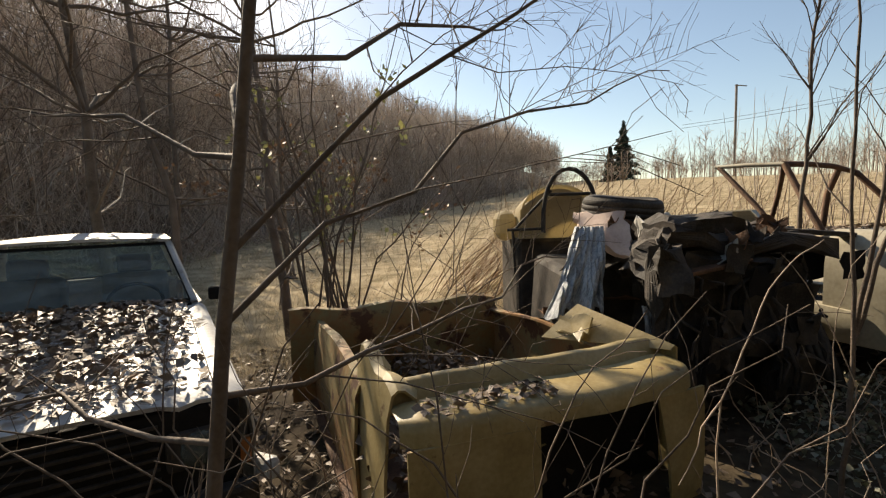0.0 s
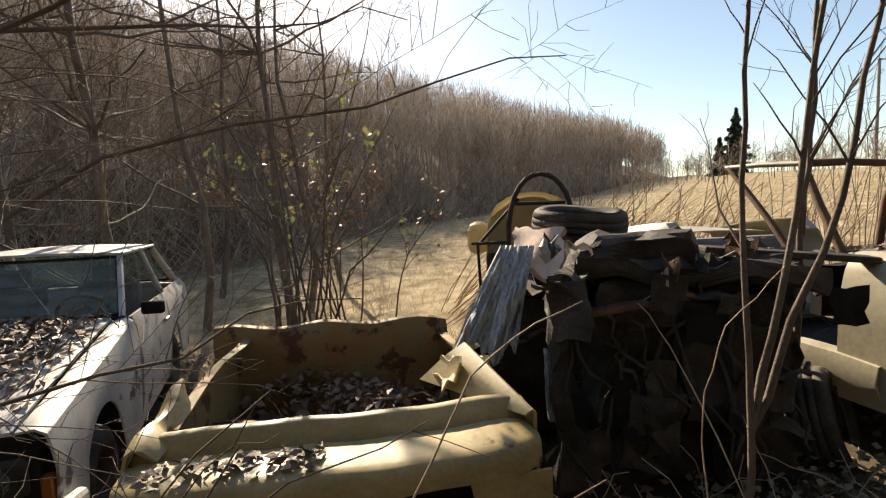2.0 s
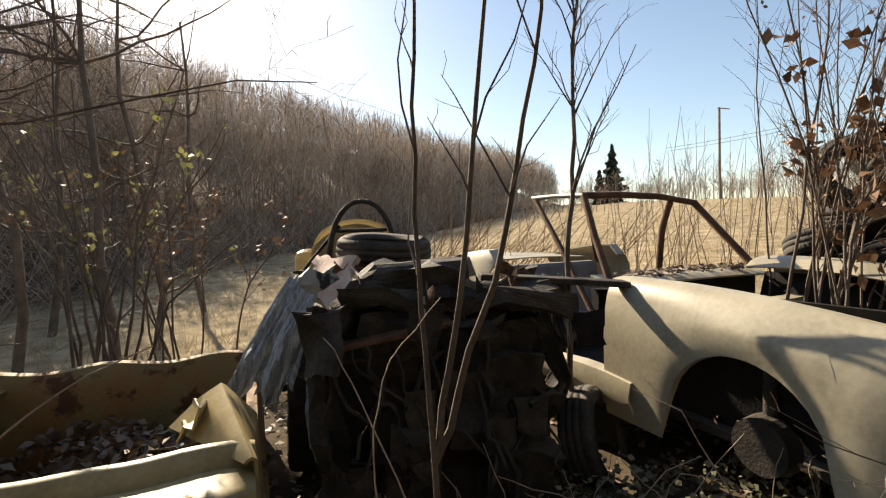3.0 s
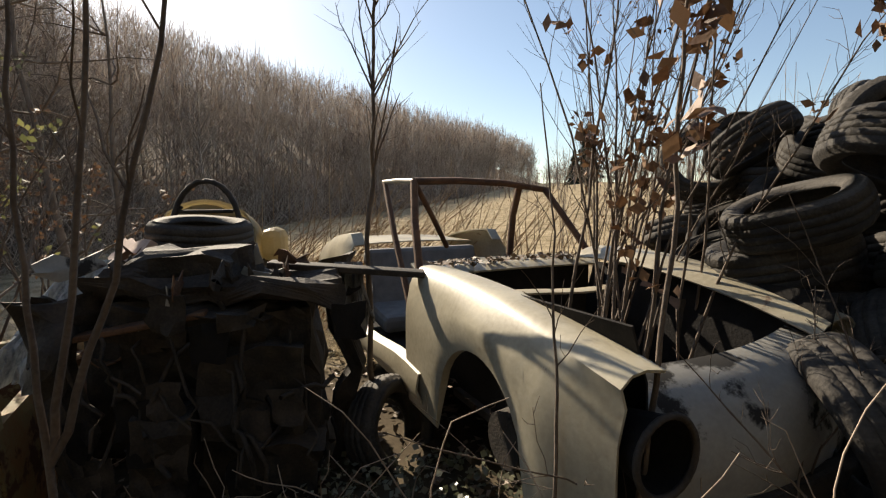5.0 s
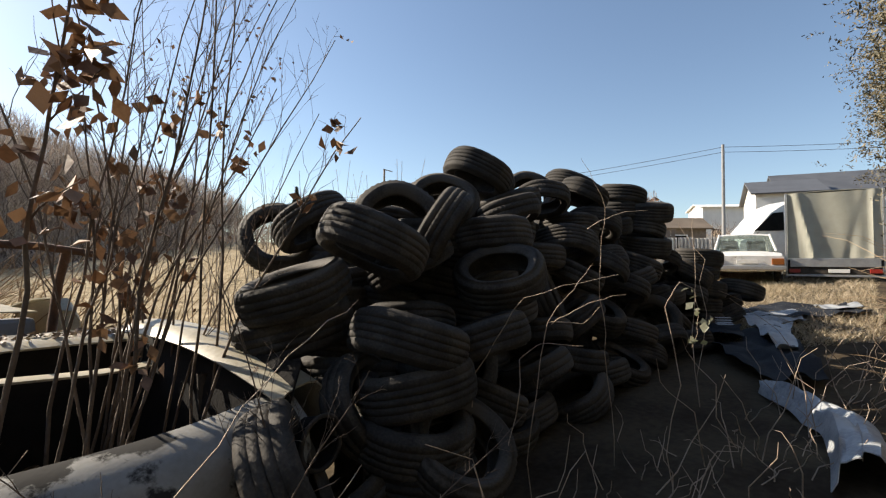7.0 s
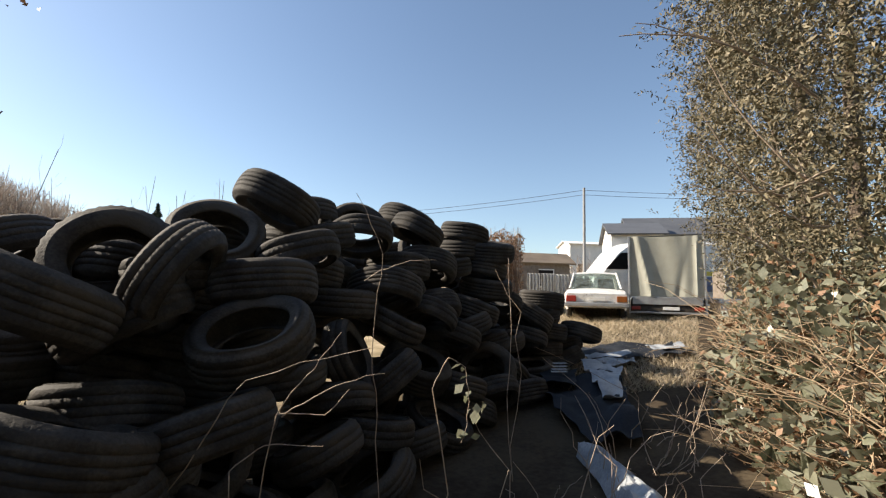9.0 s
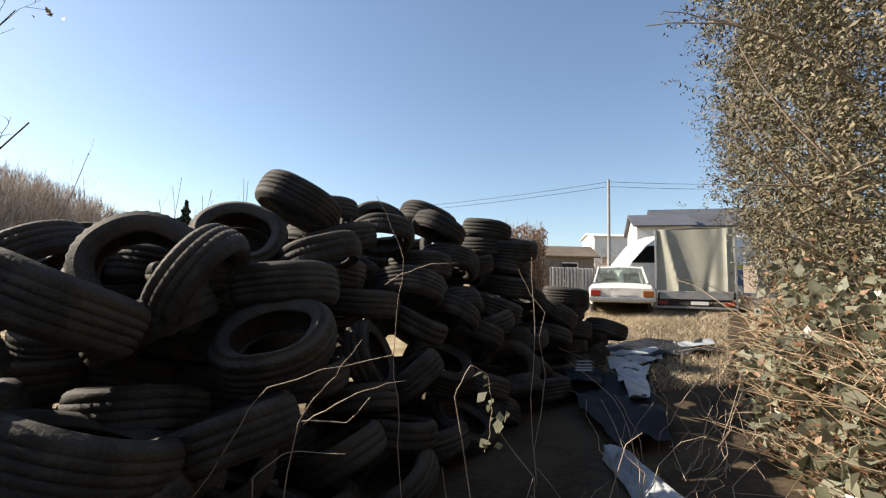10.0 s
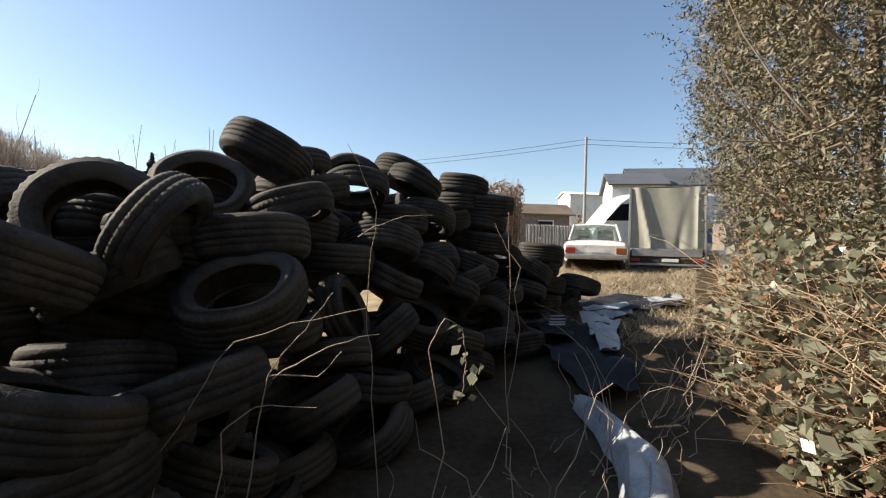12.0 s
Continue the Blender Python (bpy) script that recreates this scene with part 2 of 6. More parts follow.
def ground_material():
    m = material("earth_and_field", [(0.022, 0.016, 0.011), (0.05, 0.037, 0.025), (0.09, 0.07, 0.045)], 0.95, scale=1.4, fine=22, bump=0.6, spec=0.1)
    nt = m.node_tree
    b = nt.nodes["Principled BSDF"]
    base = b.inputs["Base Color"].links[0].from_socket
    geo = nt.nodes.new("ShaderNodeNewGeometry")
    sep = nt.nodes.new("ShaderNodeSeparateXYZ")
    nt.links.new(geo.outputs["Position"], sep.inputs[0])
    n = nt.nodes.new("ShaderNodeTexNoise")
    n.inputs["Scale"].default_value, n.inputs["Detail"].default_value = 0.5, 6
    nt.links.new(geo.outputs["Position"], n.inputs["Vector"])
    add = nt.nodes.new("ShaderNodeMath")
    add.operation = "MULTIPLY_ADD"
    nt.links.new(n.outputs["Fac"], add.inputs[0])
    add.inputs[1].default_value = 3.0
    nt.links.new(sep.outputs["Y"], add.inputs[2])
    edge = nt.nodes.new("ShaderNodeMapRange")
    edge.inputs["From Min"].default_value, edge.inputs["From Max"].default_value = 6.8, 8.2
    nt.links.new(add.outputs[0], edge.inputs["Value"])
    n2 = nt.nodes.new("ShaderNodeTexNoise")
    n2.inputs["Scale"].default_value, n2.inputs["Detail"].default_value = 2.2, 9
    nt.links.new(geo.outputs["Position"], n2.inputs["Vector"])
    ramp = nt.nodes.new("ShaderNodeValToRGB")
    el = ramp.color_ramp.elements
    el.new(0.5)
    for i, c in enumerate([(0.15, 0.12, 0.065), (0.31, 0.245, 0.15), (0.46, 0.375, 0.25)]):
        el[i].position, el[i].color = 0.3 + 0.2 * i, (*c, 1)
    nt.links.new(n2.outputs["Fac"], ramp.inputs[0])
    mx = nt.nodes.new("ShaderNodeMixRGB")
    nt.links.new(edge.outputs[0], mx.inputs[0])
    nt.links.new(base, mx.inputs[1])
    nt.links.new(ramp.outputs[0], mx.inputs[2])
    # under the wood the floor is brown with leaves
    e1 = nt.nodes.new("ShaderNodeMath")
    e1.operation = "MULTIPLY_ADD"
    nt.links.new(sep.outputs["Y"], e1.inputs[0])
    e1.inputs[1].default_value, e1.inputs[2].default_value = 0.36, -8.0 - 26 * 0.36
    e2 = nt.nodes.new("ShaderNodeMath")
    e2.operation = "MAXIMUM"
    nt.links.new(e1.outputs[0], e2.inputs[0])
    e2.inputs[1].default_value = -8.0
    e3 = nt.nodes.new("ShaderNodeMath")
    e3.operation = "SUBTRACT"
    nt.links.new(e2.outputs[0], e3.inputs[0])
    nt.links.new(sep.outputs["X"], e3.inputs[1])
    wood = nt.nodes.new("ShaderNodeMapRange")
    wood.inputs["From Min"].default_value, wood.inputs["From Max"].default_value = -1.5, 0.5
    nt.links.new(e3.outputs[0], wood.inputs["Value"])
    mw = nt.nodes.new("ShaderNodeMixRGB")
    nt.links.new(wood.outputs[0], mw.inputs[0])
    nt.links.new(mx.outputs[0], mw.inputs[1])
    rw = nt.nodes.new("ShaderNodeValToRGB")
    rw.color_ramp.elements[0].color, rw.color_ramp.elements[1].color = (0.05, 0.032, 0.02, 1), (0.12, 0.08, 0.05, 1)
    nt.links.new(n2.outputs["Fac"], rw.inputs[0])
    nt.links.new(rw.outputs[0], mw.inputs[2])
    nt.links.new(mw.outputs[0], b.inputs["Base Color"])
    return m


earth = ground_material()


# ---------------------------------------------------------------- builders
def mesh_object(name, verts, faces, mat, parent=None, smooth=False):
    me = bpy.data.meshes.new(name)
    me.from_pydata([tuple(v) for v in verts], [], [tuple(f) for f in faces])
    me.materials.append(mat)
    if smooth:
        me.polygons.foreach_set("use_smooth", [True] * len(me.polygons))
    ob = new(name, me)
    if parent:
        ob.parent = parent
    return ob


def part(name, bm, mat, parent, label="", smooth=False):
    bmesh.ops.recalc_face_normals(bm, faces=bm.faces)
    me = bpy.data.meshes.new(name)
    bm.to_mesh(me)
    bm.free()
    me.materials.append(mat)
    if smooth:
        me.polygons.foreach_set("use_smooth", [True] * len(me.polygons))
    ob = new(name, me)
    ob.parent = parent
    if label:
        ob["label"] = label
    return ob


def thing(name, m, label, category, group="", kind=""):
    ob = new(name)
    ob.matrix_basis = m
    return tagged(ob, label, category, group, kind)


def add_box(bm, m, sx, sy, sz, bev=0.01):
    """A box with rounded edges, its middle at m."""
    r = bmesh.ops.create_cube(bm, size=1.0, matrix=m @ Matrix.Diagonal((sx, sy, sz, 1)))
    if bev:
        edges = list({e for v in r["verts"] for e in v.link_edges})
        bmesh.ops.bevel(bm, geom=edges, offset=bev, segments=2, affect="EDGES", profile=0.5)


def boxed(name, m, sx, sy, sz, mat, parent, bev=0.01, label=""):
    bm = bmesh.new()
    add_box(bm, m, sx, sy, sz, bev)
    return part(name, bm, mat, parent, label)


def rings_of(points, radii, sides):
    """Rings of a tube along points, as vertices and faces."""
    pts = np.asarray(points, float)
    n = len(pts)
    tang = np.gradient(pts, axis=0)
    tang /= np.linalg.norm(tang, axis=1, keepdims=True) + 1e-9
    ref = np.array([0.13, 0.31, 0.94]) if abs(tang[0][2]) < 0.8 else np.array([0.95, 0.2, 0.1])
    u = np.cross(tang, ref)
    u /= np.linalg.norm(u, axis=1, keepdims=True) + 1e-9
    v = np.cross(tang, u)
    a = np.arange(sides) * 2 * np.pi / sides
    ring = pts[:, None] + np.asarray(radii, float)[:, None, None] * (np.cos(a)[None, :, None] * u[:, None] + np.sin(a)[None, :, None] * v[:, None])
    verts = ring.reshape(-1, 3)
    i, k = np.meshgrid(np.arange(n - 1), np.arange(sides), indexing="ij")
    k2 = (k + 1) % sides
    faces = np.stack([i * sides + k, i * sides + k2, (i + 1) * sides + k2, (i + 1) * sides + k], -1).reshape(-1, 4)
    return verts, faces


def tubes(name, lines, mat, parent=None, sides=4, smooth=True):
    """Many tapered tubes in one mesh; a line is (points, radii)."""
    vs, fs, base = [], [], 0
    for pts, rad in lines:
        v, f = rings_of(pts, rad, sides)
        vs.append(v)
        fs.append(f + base)
        base += len(v)
    vs, fs = np.concatenate(vs), np.concatenate(fs)
    me = bpy.data.meshes.new(name)
    me.vertices.add(len(vs))
    me.vertices.foreach_set("co", vs.ravel())
    me.loops.add(len(fs) * 4)
    me.loops.foreach_set("vertex_index", fs.ravel().astype(np.int32))
    me.polygons.add(len(fs))
    me.polygons.foreach_set("loop_start", (np.arange(len(fs)) * 4).astype(np.int32))
    me.polygons.foreach_set("use_smooth", [smooth] * len(fs))
    me.update(calc_edges=True)
    me.materials.append(mat)
    ob = new(name, me)
    if parent:
        ob.parent = parent
    return ob


def quads(name, quad_verts, mat, parent=None):
    """Many loose four-cornered leaves in one mesh; quad_verts: (n, 4, 3)."""
    q = np.asarray(quad_verts, float)
    me = bpy.data.meshes.new(name)
    me.vertices.add(len(q) * 4)
    me.vertices.foreach_set("co", q.ravel())
    me.loops.add(len(q) * 4)
    me.loops.foreach_set("vertex_index", np.arange(len(q) * 4, dtype=np.int32))
    me.polygons.add(len(q))
    me.polygons.foreach_set("loop_start", (np.arange(len(q)) * 4).astype(np.int32))
    me.update(calc_edges=True)
    me.materials.append(mat)
    ob = new(name, me)
    if parent:
        ob.parent = parent
    return ob


def leaf_quads(rng, places, size, flat=0.0, width=0.55):
    """Leaves at places, turned at random; flat: how much they lie down."""
    n = len(places)
    a = rng.normal(size=(n, 3))
    a[:, 2] *= 1 - flat
    a /= np.linalg.norm(a, axis=1, keepdims=True)
    b = rng.normal(size=(n, 3))
    b[:, 2] *= 1 - flat
    b -= (b * a).sum(1, keepdims=True) * a
    b /= np.linalg.norm(b, axis=1, keepdims=True)
    c = np.cross(a, b)
    s = (size * rng.uniform(0.6, 1.35, n))[:, None]
    p = np.asarray(places, float)
    fold = c * s * rng.uniform(-0.25, 0.25, (n, 1))
    return np.stack([p - a * s * 0.5, p + b * s * width * 0.5 + fold, p + a * s * 0.5, p - b * s * width * 0.5 + fold], 1)


def blade_quads(rng, feet, height, lean=0.35, wide=0.006):
    n = len(feet)
    f = np.asarray(feet, float)
    h = (height * rng.uniform(0.4, 1.3, n))[:, None]
    d = rng.normal(size=(n, 3)) * lean
    d[:, 2] = 1
    ang = rng.uniform(0, np.pi, n)
    w = np.stack([np.cos(ang), np.sin(ang), np.zeros(n)], 1) * wide * rng.uniform(0.6, 1.6, n)[:, None]
    tip = f + d * h
    return np.stack([f - w, f + w, tip + w * 0.25, tip - w * 0.25], 1)


def bent(rng, p0, p1, n=6, wander=0.06, sag=0.0):
    """A wandering line from p0 to p1."""
    p0, p1 = np.asarray(p0, float), np.asarray(p1, float)
    t = np.linspace(0, 1, n)[:, None]
    length = np.linalg.norm(p1 - p0)
    off = np.cumsum(rng.normal(size=(n, 3)), 0) * wander * length / n
    off -= t * off[-1]
    off[0] = 0
    line = p0 + (p1 - p0) * t + off
    line[:, 2] += sag * 4 * (t * (1 - t))[:, 0] * length
    return line


def stick(rng, p0, p1, wander=0.08):
    """A three-point line with one bend."""
    p0, p1 = np.asarray(p0, float), np.asarray(p1, float)
    d = p1 - p0
    return np.stack([p0, p0 + d * 0.5 + rng.normal(size=3) * wander * math.sqrt(d @ d), p1])


def twigs(rng, line, r0, count, length, up=0.5, depth=2, spread=0.8, out=None, droop=0.0):
    """Side shoots along a line, and shoots on those."""
    out = [] if out is None else out
    n = len(line)
    for _ in range(count):
        t = rng.uniform(0.15, 0.98)
        i = min(int(t * (n - 1)), n - 2)
        p = line[i] + (line[i + 1] - line[i]) * (t * (n - 1) - i)
        way = (line[i + 1] - line[i]) / (np.linalg.norm(line[i + 1] - line[i]) + 1e-9)
        side = rng.normal(size=3)
        side -= side @ way * way
        side /= np.linalg.norm(side) + 1e-9
        d = way * rng.uniform(0.35, 0.9) + side * spread + np.array([0, 0, up - droop])
        d /= np.linalg.norm(d)
        ln = length * rng.uniform(0.45, 1.15) * (1 - 0.45 * t)
        r = max(0.0012, r0 * (1 - 0.7 * t) * 0.5)
        sub = bent(rng, p, p + d * ln, 5, 0.12, 0.03) if depth > 1 else stick(rng, p, p + d * ln)
        out.append((sub, np.linspace(r, max(0.0008, r * 0.3), len(sub))))
        if depth > 1:
            twigs(rng, sub, r, max(2, count // 4), ln * 0.5, up * 0.6, depth - 1, spread, out, droop)
    return out


def strip(bm, rows):
    """A skin over rows of points (all rows of one length)."""
    grid = [[bm.verts.new(p) for p in row] for row in rows]
    for a, b in zip(grid, grid[1:]):
        for k in range(len(a) - 1):
            bm.faces.new((a[k], a[k + 1], b[k + 1], b[k]))
    return grid


def skin(name, rows, mat, parent, thick=0.012, label="", smooth=True):
    """A sheet with thickness over rows of points."""
    bm = bmesh.new()
    strip(bm, rows)
    bmesh.ops.recalc_face_normals(bm, faces=bm.faces)
    bmesh.ops.solidify(bm, geom=list(bm.faces), thickness=thick)
    bmesh.ops.recalc_face_normals(bm, faces=bm.faces)
    for e in bm.edges:
        e.smooth = len(e.link_faces) == 2 and e.calc_face_angle(0) < radians(40)
    ob = part(name, bm, mat, parent, label)
    if smooth:
        ob.data.polygons.foreach_set("use_smooth", [True] * len(ob.data.polygons))
    return ob


def torus_part(name, m, big, small, mat, parent, seg=28, side=8, label=""):
    vs, fs = [], []
    for i in range(seg):
        a = 2 * math.pi * i / seg
        for k in range(side):
            b = 2 * math.pi * k / side
            vs.append(m @ Vector(((big + small * math.cos(b)) * math.cos(a), (big + small * math.cos(b)) * math.sin(a), small * math.sin(b))))
            fs.append((i * side + k, ((i + 1) % seg) * side + k, ((i + 1) % seg) * side + (k + 1) % side, i * side + (k + 1) % side))
    ob = mesh_object(name, vs, fs, mat, parent, True)
    if label:
        ob["label"] = label
    return ob


# ---------------------------------------------------------------- ground
def wood_edge(y):
    """The wood's edge, as x over y."""
    return -8.0 if y < 26 else -8.0 + (y - 26) * 0.36


def level(x, y):
    """Height of the ground, without its small unevenness."""
    z = -0.45 + 0.083 * min(max(x, -1.5), 24.0)
    side = min(max(x / 20.0, 0.0), 1.0)
    z += (0.045 + 0.008 * side) * min(max(y - 7.0, 0.0), 85.0)
    into = max(wood_edge(y) - x, 0.0)
    z += 0.35 * min(into, 75.0) * min(max((y + 6) / 14.0, 0.0), 1.0)
    return z


def ground_z(x, y):
    return level(x, y) + 0.05 * noise.noise(Vector((x * 0.9, y * 0.9, 0.3))) + 0.02 * noise.noise(Vector((x * 4, y * 4, 2.3)))


def build_ground():
    n = 230
    u = np.linspace(-1, 1, n)
    s = np.sinh(6.6 * u) / np.sinh(6.6) * 900
    xs, ys = 5 + s, 4 + s
    vs = [(x, y, ground_z(x, y)) for y in ys for x in xs]
    fs = [(j * n + i, j * n + i + 1, (j + 1) * n + i + 1, (j + 1) * n + i) for j in range(n - 1) for i in range(n - 1)]
    ob = mesh_object("ground", vs, fs, earth, None, True)
    return tagged(ob, "dark leaf-strewn earth rising into a field of dry grass", "ground", kind="structure")


build_ground()


def yard(ahead, right, z=None):
    """A place of the far yard, counted ahead and right along its own axes."""
    x = 6.306 + 0.6845 * ahead + 0.729 * right
    y = 1.085 + 0.729 * ahead - 0.6845 * right
    return (x, y, ground_z(x, y) if z is None else z)


YARD_TURN = -43.2


# ---------------------------------------------------------------- wrecks
def fender_rows(side, length=1.6, tops=(1.02, 0.99, 0.87), arch=(0.81, 0.36, 0.37), low=0.24, flange=None):
    """Rows of a car's front wing: from its inner seam over the shoulder down to the wheel arch. side: +1 or -1."""
    rows = []
    for i in range(33):
        y = length * i / 32
        t = i / 32
        zt = tops[0] * (1 - t) * (1 - 2 * t) + tops[1] * 4 * t * (1 - t) + tops[2] * t * (2 * t - 1)
        d = abs(y - arch[0])
        zb = arch[1] + math.sqrt(max(arch[2] ** 2 - d * d, 0)) if d < arch[2] else low
        tuck = 0.05 * max(0, t - 0.8) / 0.2
        xs = ((0.56, zt - 0.005), (0.64, zt + 0.008), (0.70, zt), (0.745, zt - 0.035), (0.775 - tuck, zt - 0.10))
        row = [(side * x, y, z) for x, z in xs]
        if flange:
            row = [(side * (0.56 - flange), y, zt - 0.6 * flange), (side * (0.56 - flange * 0.5), y, zt - 0.22 * flange)] + row
        for k in range(1, 6):
            z = (zt - 0.10) + (zb - zt + 0.10) * k / 5
            bulge = 0.795 + 0.012 * math.sin(math.pi * k / 5) - tuck
            row.append((side * bulge, y, z))
        if d < arch[2]:
            row.append((side * 0.755, y, zb - 0.004))
        else:
            row.append((side * 0.785, y, zb - 0.03))
        rows.append(row)
    return rows


def build_white_wreck():
    car = thing("car_wreck", pose(4.83, 4.37, -0.06, 0, 0, 205.5), "stripped cream-white car wreck with no bonnet, doors or wheels", "car")
    skin("wing", fender_rows(1), white_paint, car, 0.01)
    skin("wing", fender_rows(-1, 1.5, tops=(1.08, 1.05, 0.87), flange=0.10), white_paint, car, 0.01, "dented wing")
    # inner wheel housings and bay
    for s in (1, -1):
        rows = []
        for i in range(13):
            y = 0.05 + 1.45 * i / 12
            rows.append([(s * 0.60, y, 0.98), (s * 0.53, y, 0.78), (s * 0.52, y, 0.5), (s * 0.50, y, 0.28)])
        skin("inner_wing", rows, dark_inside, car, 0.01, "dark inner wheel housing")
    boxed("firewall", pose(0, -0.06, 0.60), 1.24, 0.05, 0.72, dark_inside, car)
    boxed("bay_floor", pose(0, 0.75, 0.22), 1.0, 1.5, 0.05, dark_steel, car)
    # scuttle below the windscreen, in two bent strips
    rows = [[(x, y, z + 0.02 * math.cos(x * 1.6)) for x in np.linspace(-0.66, 0.66, 11)] for y, z in ((0.03, 0.955), (-0.05, 0.985), (-0.13, 0.99), (-0.22, 0.975), (-0.28, 1.0))]
    skin("scuttle", rows, white_paint, car, 0.012, "leaf-strewn white scuttle panel")
    rows = [[(x, y, z + 0.015 * math.sin(x * 5)) for x in np.linspace(-0.5, 0.25, 9)] for y, z in ((0.22, 0.84), (0.28, 0.87), (0.36, 0.86))]
    skin("cross_strip", rows, white_paint, car, 0.012)
    for k in range(8):
        boxed("vent_slot", pose(-0.52 + 0.15 * k, -0.17, 1.003, 4), 0.10, 0.03, 0.012, dark_inside, car, 0.003)
    # nose panel, tilted, with the black headlamp hole beside it
    rows = []
    for i in range(15):
        x = 0.50 - 1.12 * i / 14
        t = i / 14
        rows.append([(x, 1.30 + 0.10 * math.sin(math.pi * t), 0.76 + 0.06 * t), (x, 1.42 + 0.10 * math.sin(math.pi * t), 0.73 + 0.07 * t), (x, 1.53 + 0.10 * math.sin(math.pi * t), 0.62 + 0.09 * t),
                     (x, 1.56 + 0.10 * math.sin(math.pi * t), 0.44 + 0.1 * t), (x, 1.53 + 0.08 * math.sin(math.pi * t), 0.22 + 0.1 * t)])
    skin("nose_panel", rows, panel_white, car, 0.012, "white nose panel, greyed for shade, with black patches")
    bm = bmesh.new()
    add_box(bm, pose(0, 1.62, 0.30), 1.36, 0.07, 0.11, 0.02)
    part("bumper", bm, dark_steel, car)
    # open buckets coloured near-black, so the shade inside is painted in
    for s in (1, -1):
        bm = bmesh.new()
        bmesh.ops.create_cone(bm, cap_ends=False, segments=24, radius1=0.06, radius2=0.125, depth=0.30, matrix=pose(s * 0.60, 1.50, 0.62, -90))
        lamp = part("headlamp_bucket", bm, dark_inside, car, "empty headlamp hole, its shade coloured black")
        torus_part("headlamp_rim", pose(s * 0.60, 1.645, 0.62, 90), 0.125, 0.012, dark_steel, lamp, 24, 6)
    # wheel arch darkness: old drum and strut
    for s in (1, -1):
        bm = bmesh.new()
        bmesh.ops.create_cone(bm, cap_ends=True, segments=20, radius1=0.14, radius2=0.13, depth=0.09, matrix=pose(s * 0.60, 0.81, 0.30, 0, 90))
        part("brake_drum", bm, dark_steel, car)
        tubes("strut", [(np.array([(s * 0.56, 0.81, 0.32), (s * 0.53, 0.79, 0.85)]), [0.03, 0.03])], dark_steel, car, 8)
    # sills, floor and rear quarter
    for s in (1, -1):
        rows = []
        for i in range(9):
            y = 0.22 - 1.7 * i / 8
            bow = 0.02 * math.sin(i)
            rows.append([(s * 0.70, y, 0.40 + bow), (s * 0.76, y, 0.47 + bow), (s * 0.82, y, 0.45 + bow), (s * 0.84, y, 0.36 + bow), (s * 0.80, y, 0.27)])
        skin("sill", rows, white_paint, car, 0.012)
    boxed("floor_pan", pose(0, -1.1, 0.24), 1.4, 2.1, 0.06, dark_inside, car)
    for s in (1, -1):
        rows = []
        for i in range(13):
            y = -1.42 - 1.3 * i / 12
            zt = 1.16 - 0.18 * (i / 12) ** 2 - (0.10 if i == 0 else 0)
            d = abs(y + 2.0)
            zb = 0.34 + math.sqrt(max(0.35 ** 2 - d * d, 0)) if d < 0.35 else 0.26
            rows.append([(s * 0.64, y, zt), (s * 0.74, y, zt - 0.01), (s * 0.80, y, zt - 0.10), (s * 0.83, y, 0.5 * (zt + zb)), (s * 0.80, y, zb)])
        skin("rear_quarter", rows, white_paint, car, 0.012)
    rows = [[(x, y, 1.02 + 0.03 * math.cos(x * 2) - 0.02 * (y + 2.2)) for x in np.linspace(-0.66, 0.66, 9)] for y in (-1.9, -2.2, -2.7, -2.75)]
    skin("boot_panel", rows, white_paint, car, 0.012)
    # what is left of the roof frame
    def bar(name, pts, r, mat=rust):
        return tubes(name, [(np.array(pts), [r] * len(pts))], mat, car, 6)
    bar("pillar", [(0.68, -0.08, 0.99), (0.63, -0.27, 1.28), (0.56, -0.45, 1.55)], 0.026)
    bar("pillar", [(0.70, -0.20, 0.75), (0.66, -0.60, 1.2), (0.58, -1.02, 1.57)], 0.022)
    bar("pillar", [(-0.32, -0.62, 0.95), (-0.34, -0.60, 1.3), (-0.35, -0.52, 1.53)], 0.028)
    bar("pillar", [(-0.68, -0.08, 1.0), (-0.64, -0.3, 1.25), (-0.58, -0.5, 1.5)], 0.026)
    bar("roof_rail", [(0.56, -0.45, 1.55), (0.20, -0.48, 1.56), (-0.2, -0.50, 1.55), (-0.62, -0.52, 1.50)], 0.026)
    bar("roof_rail", [(0.58, -1.05, 1.575), (0.57, -0.75, 1.57), (0.56, -0.45, 1.55)], 0.020, white_paint)
    bar("brace", [(0.56, -0.45, 1.55), (0.35, -0.62, 1.3), (0.15, -0.8, 1.06)], 0.02)
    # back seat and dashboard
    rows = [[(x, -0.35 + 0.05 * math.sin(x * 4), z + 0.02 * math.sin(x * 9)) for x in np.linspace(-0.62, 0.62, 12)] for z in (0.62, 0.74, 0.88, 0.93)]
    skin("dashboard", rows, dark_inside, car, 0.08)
    boxed("seat_back", pose(0.0, -1.65, 0.72, 14), 1.15, 0.16, 0.55, grey_cloth, car, 0.05)
    boxed("seat_cushion", pose(0.0, -1.35, 0.42, -6), 1.15, 0.5, 0.16, grey_cloth, car, 0.05)


build_white_wreck()


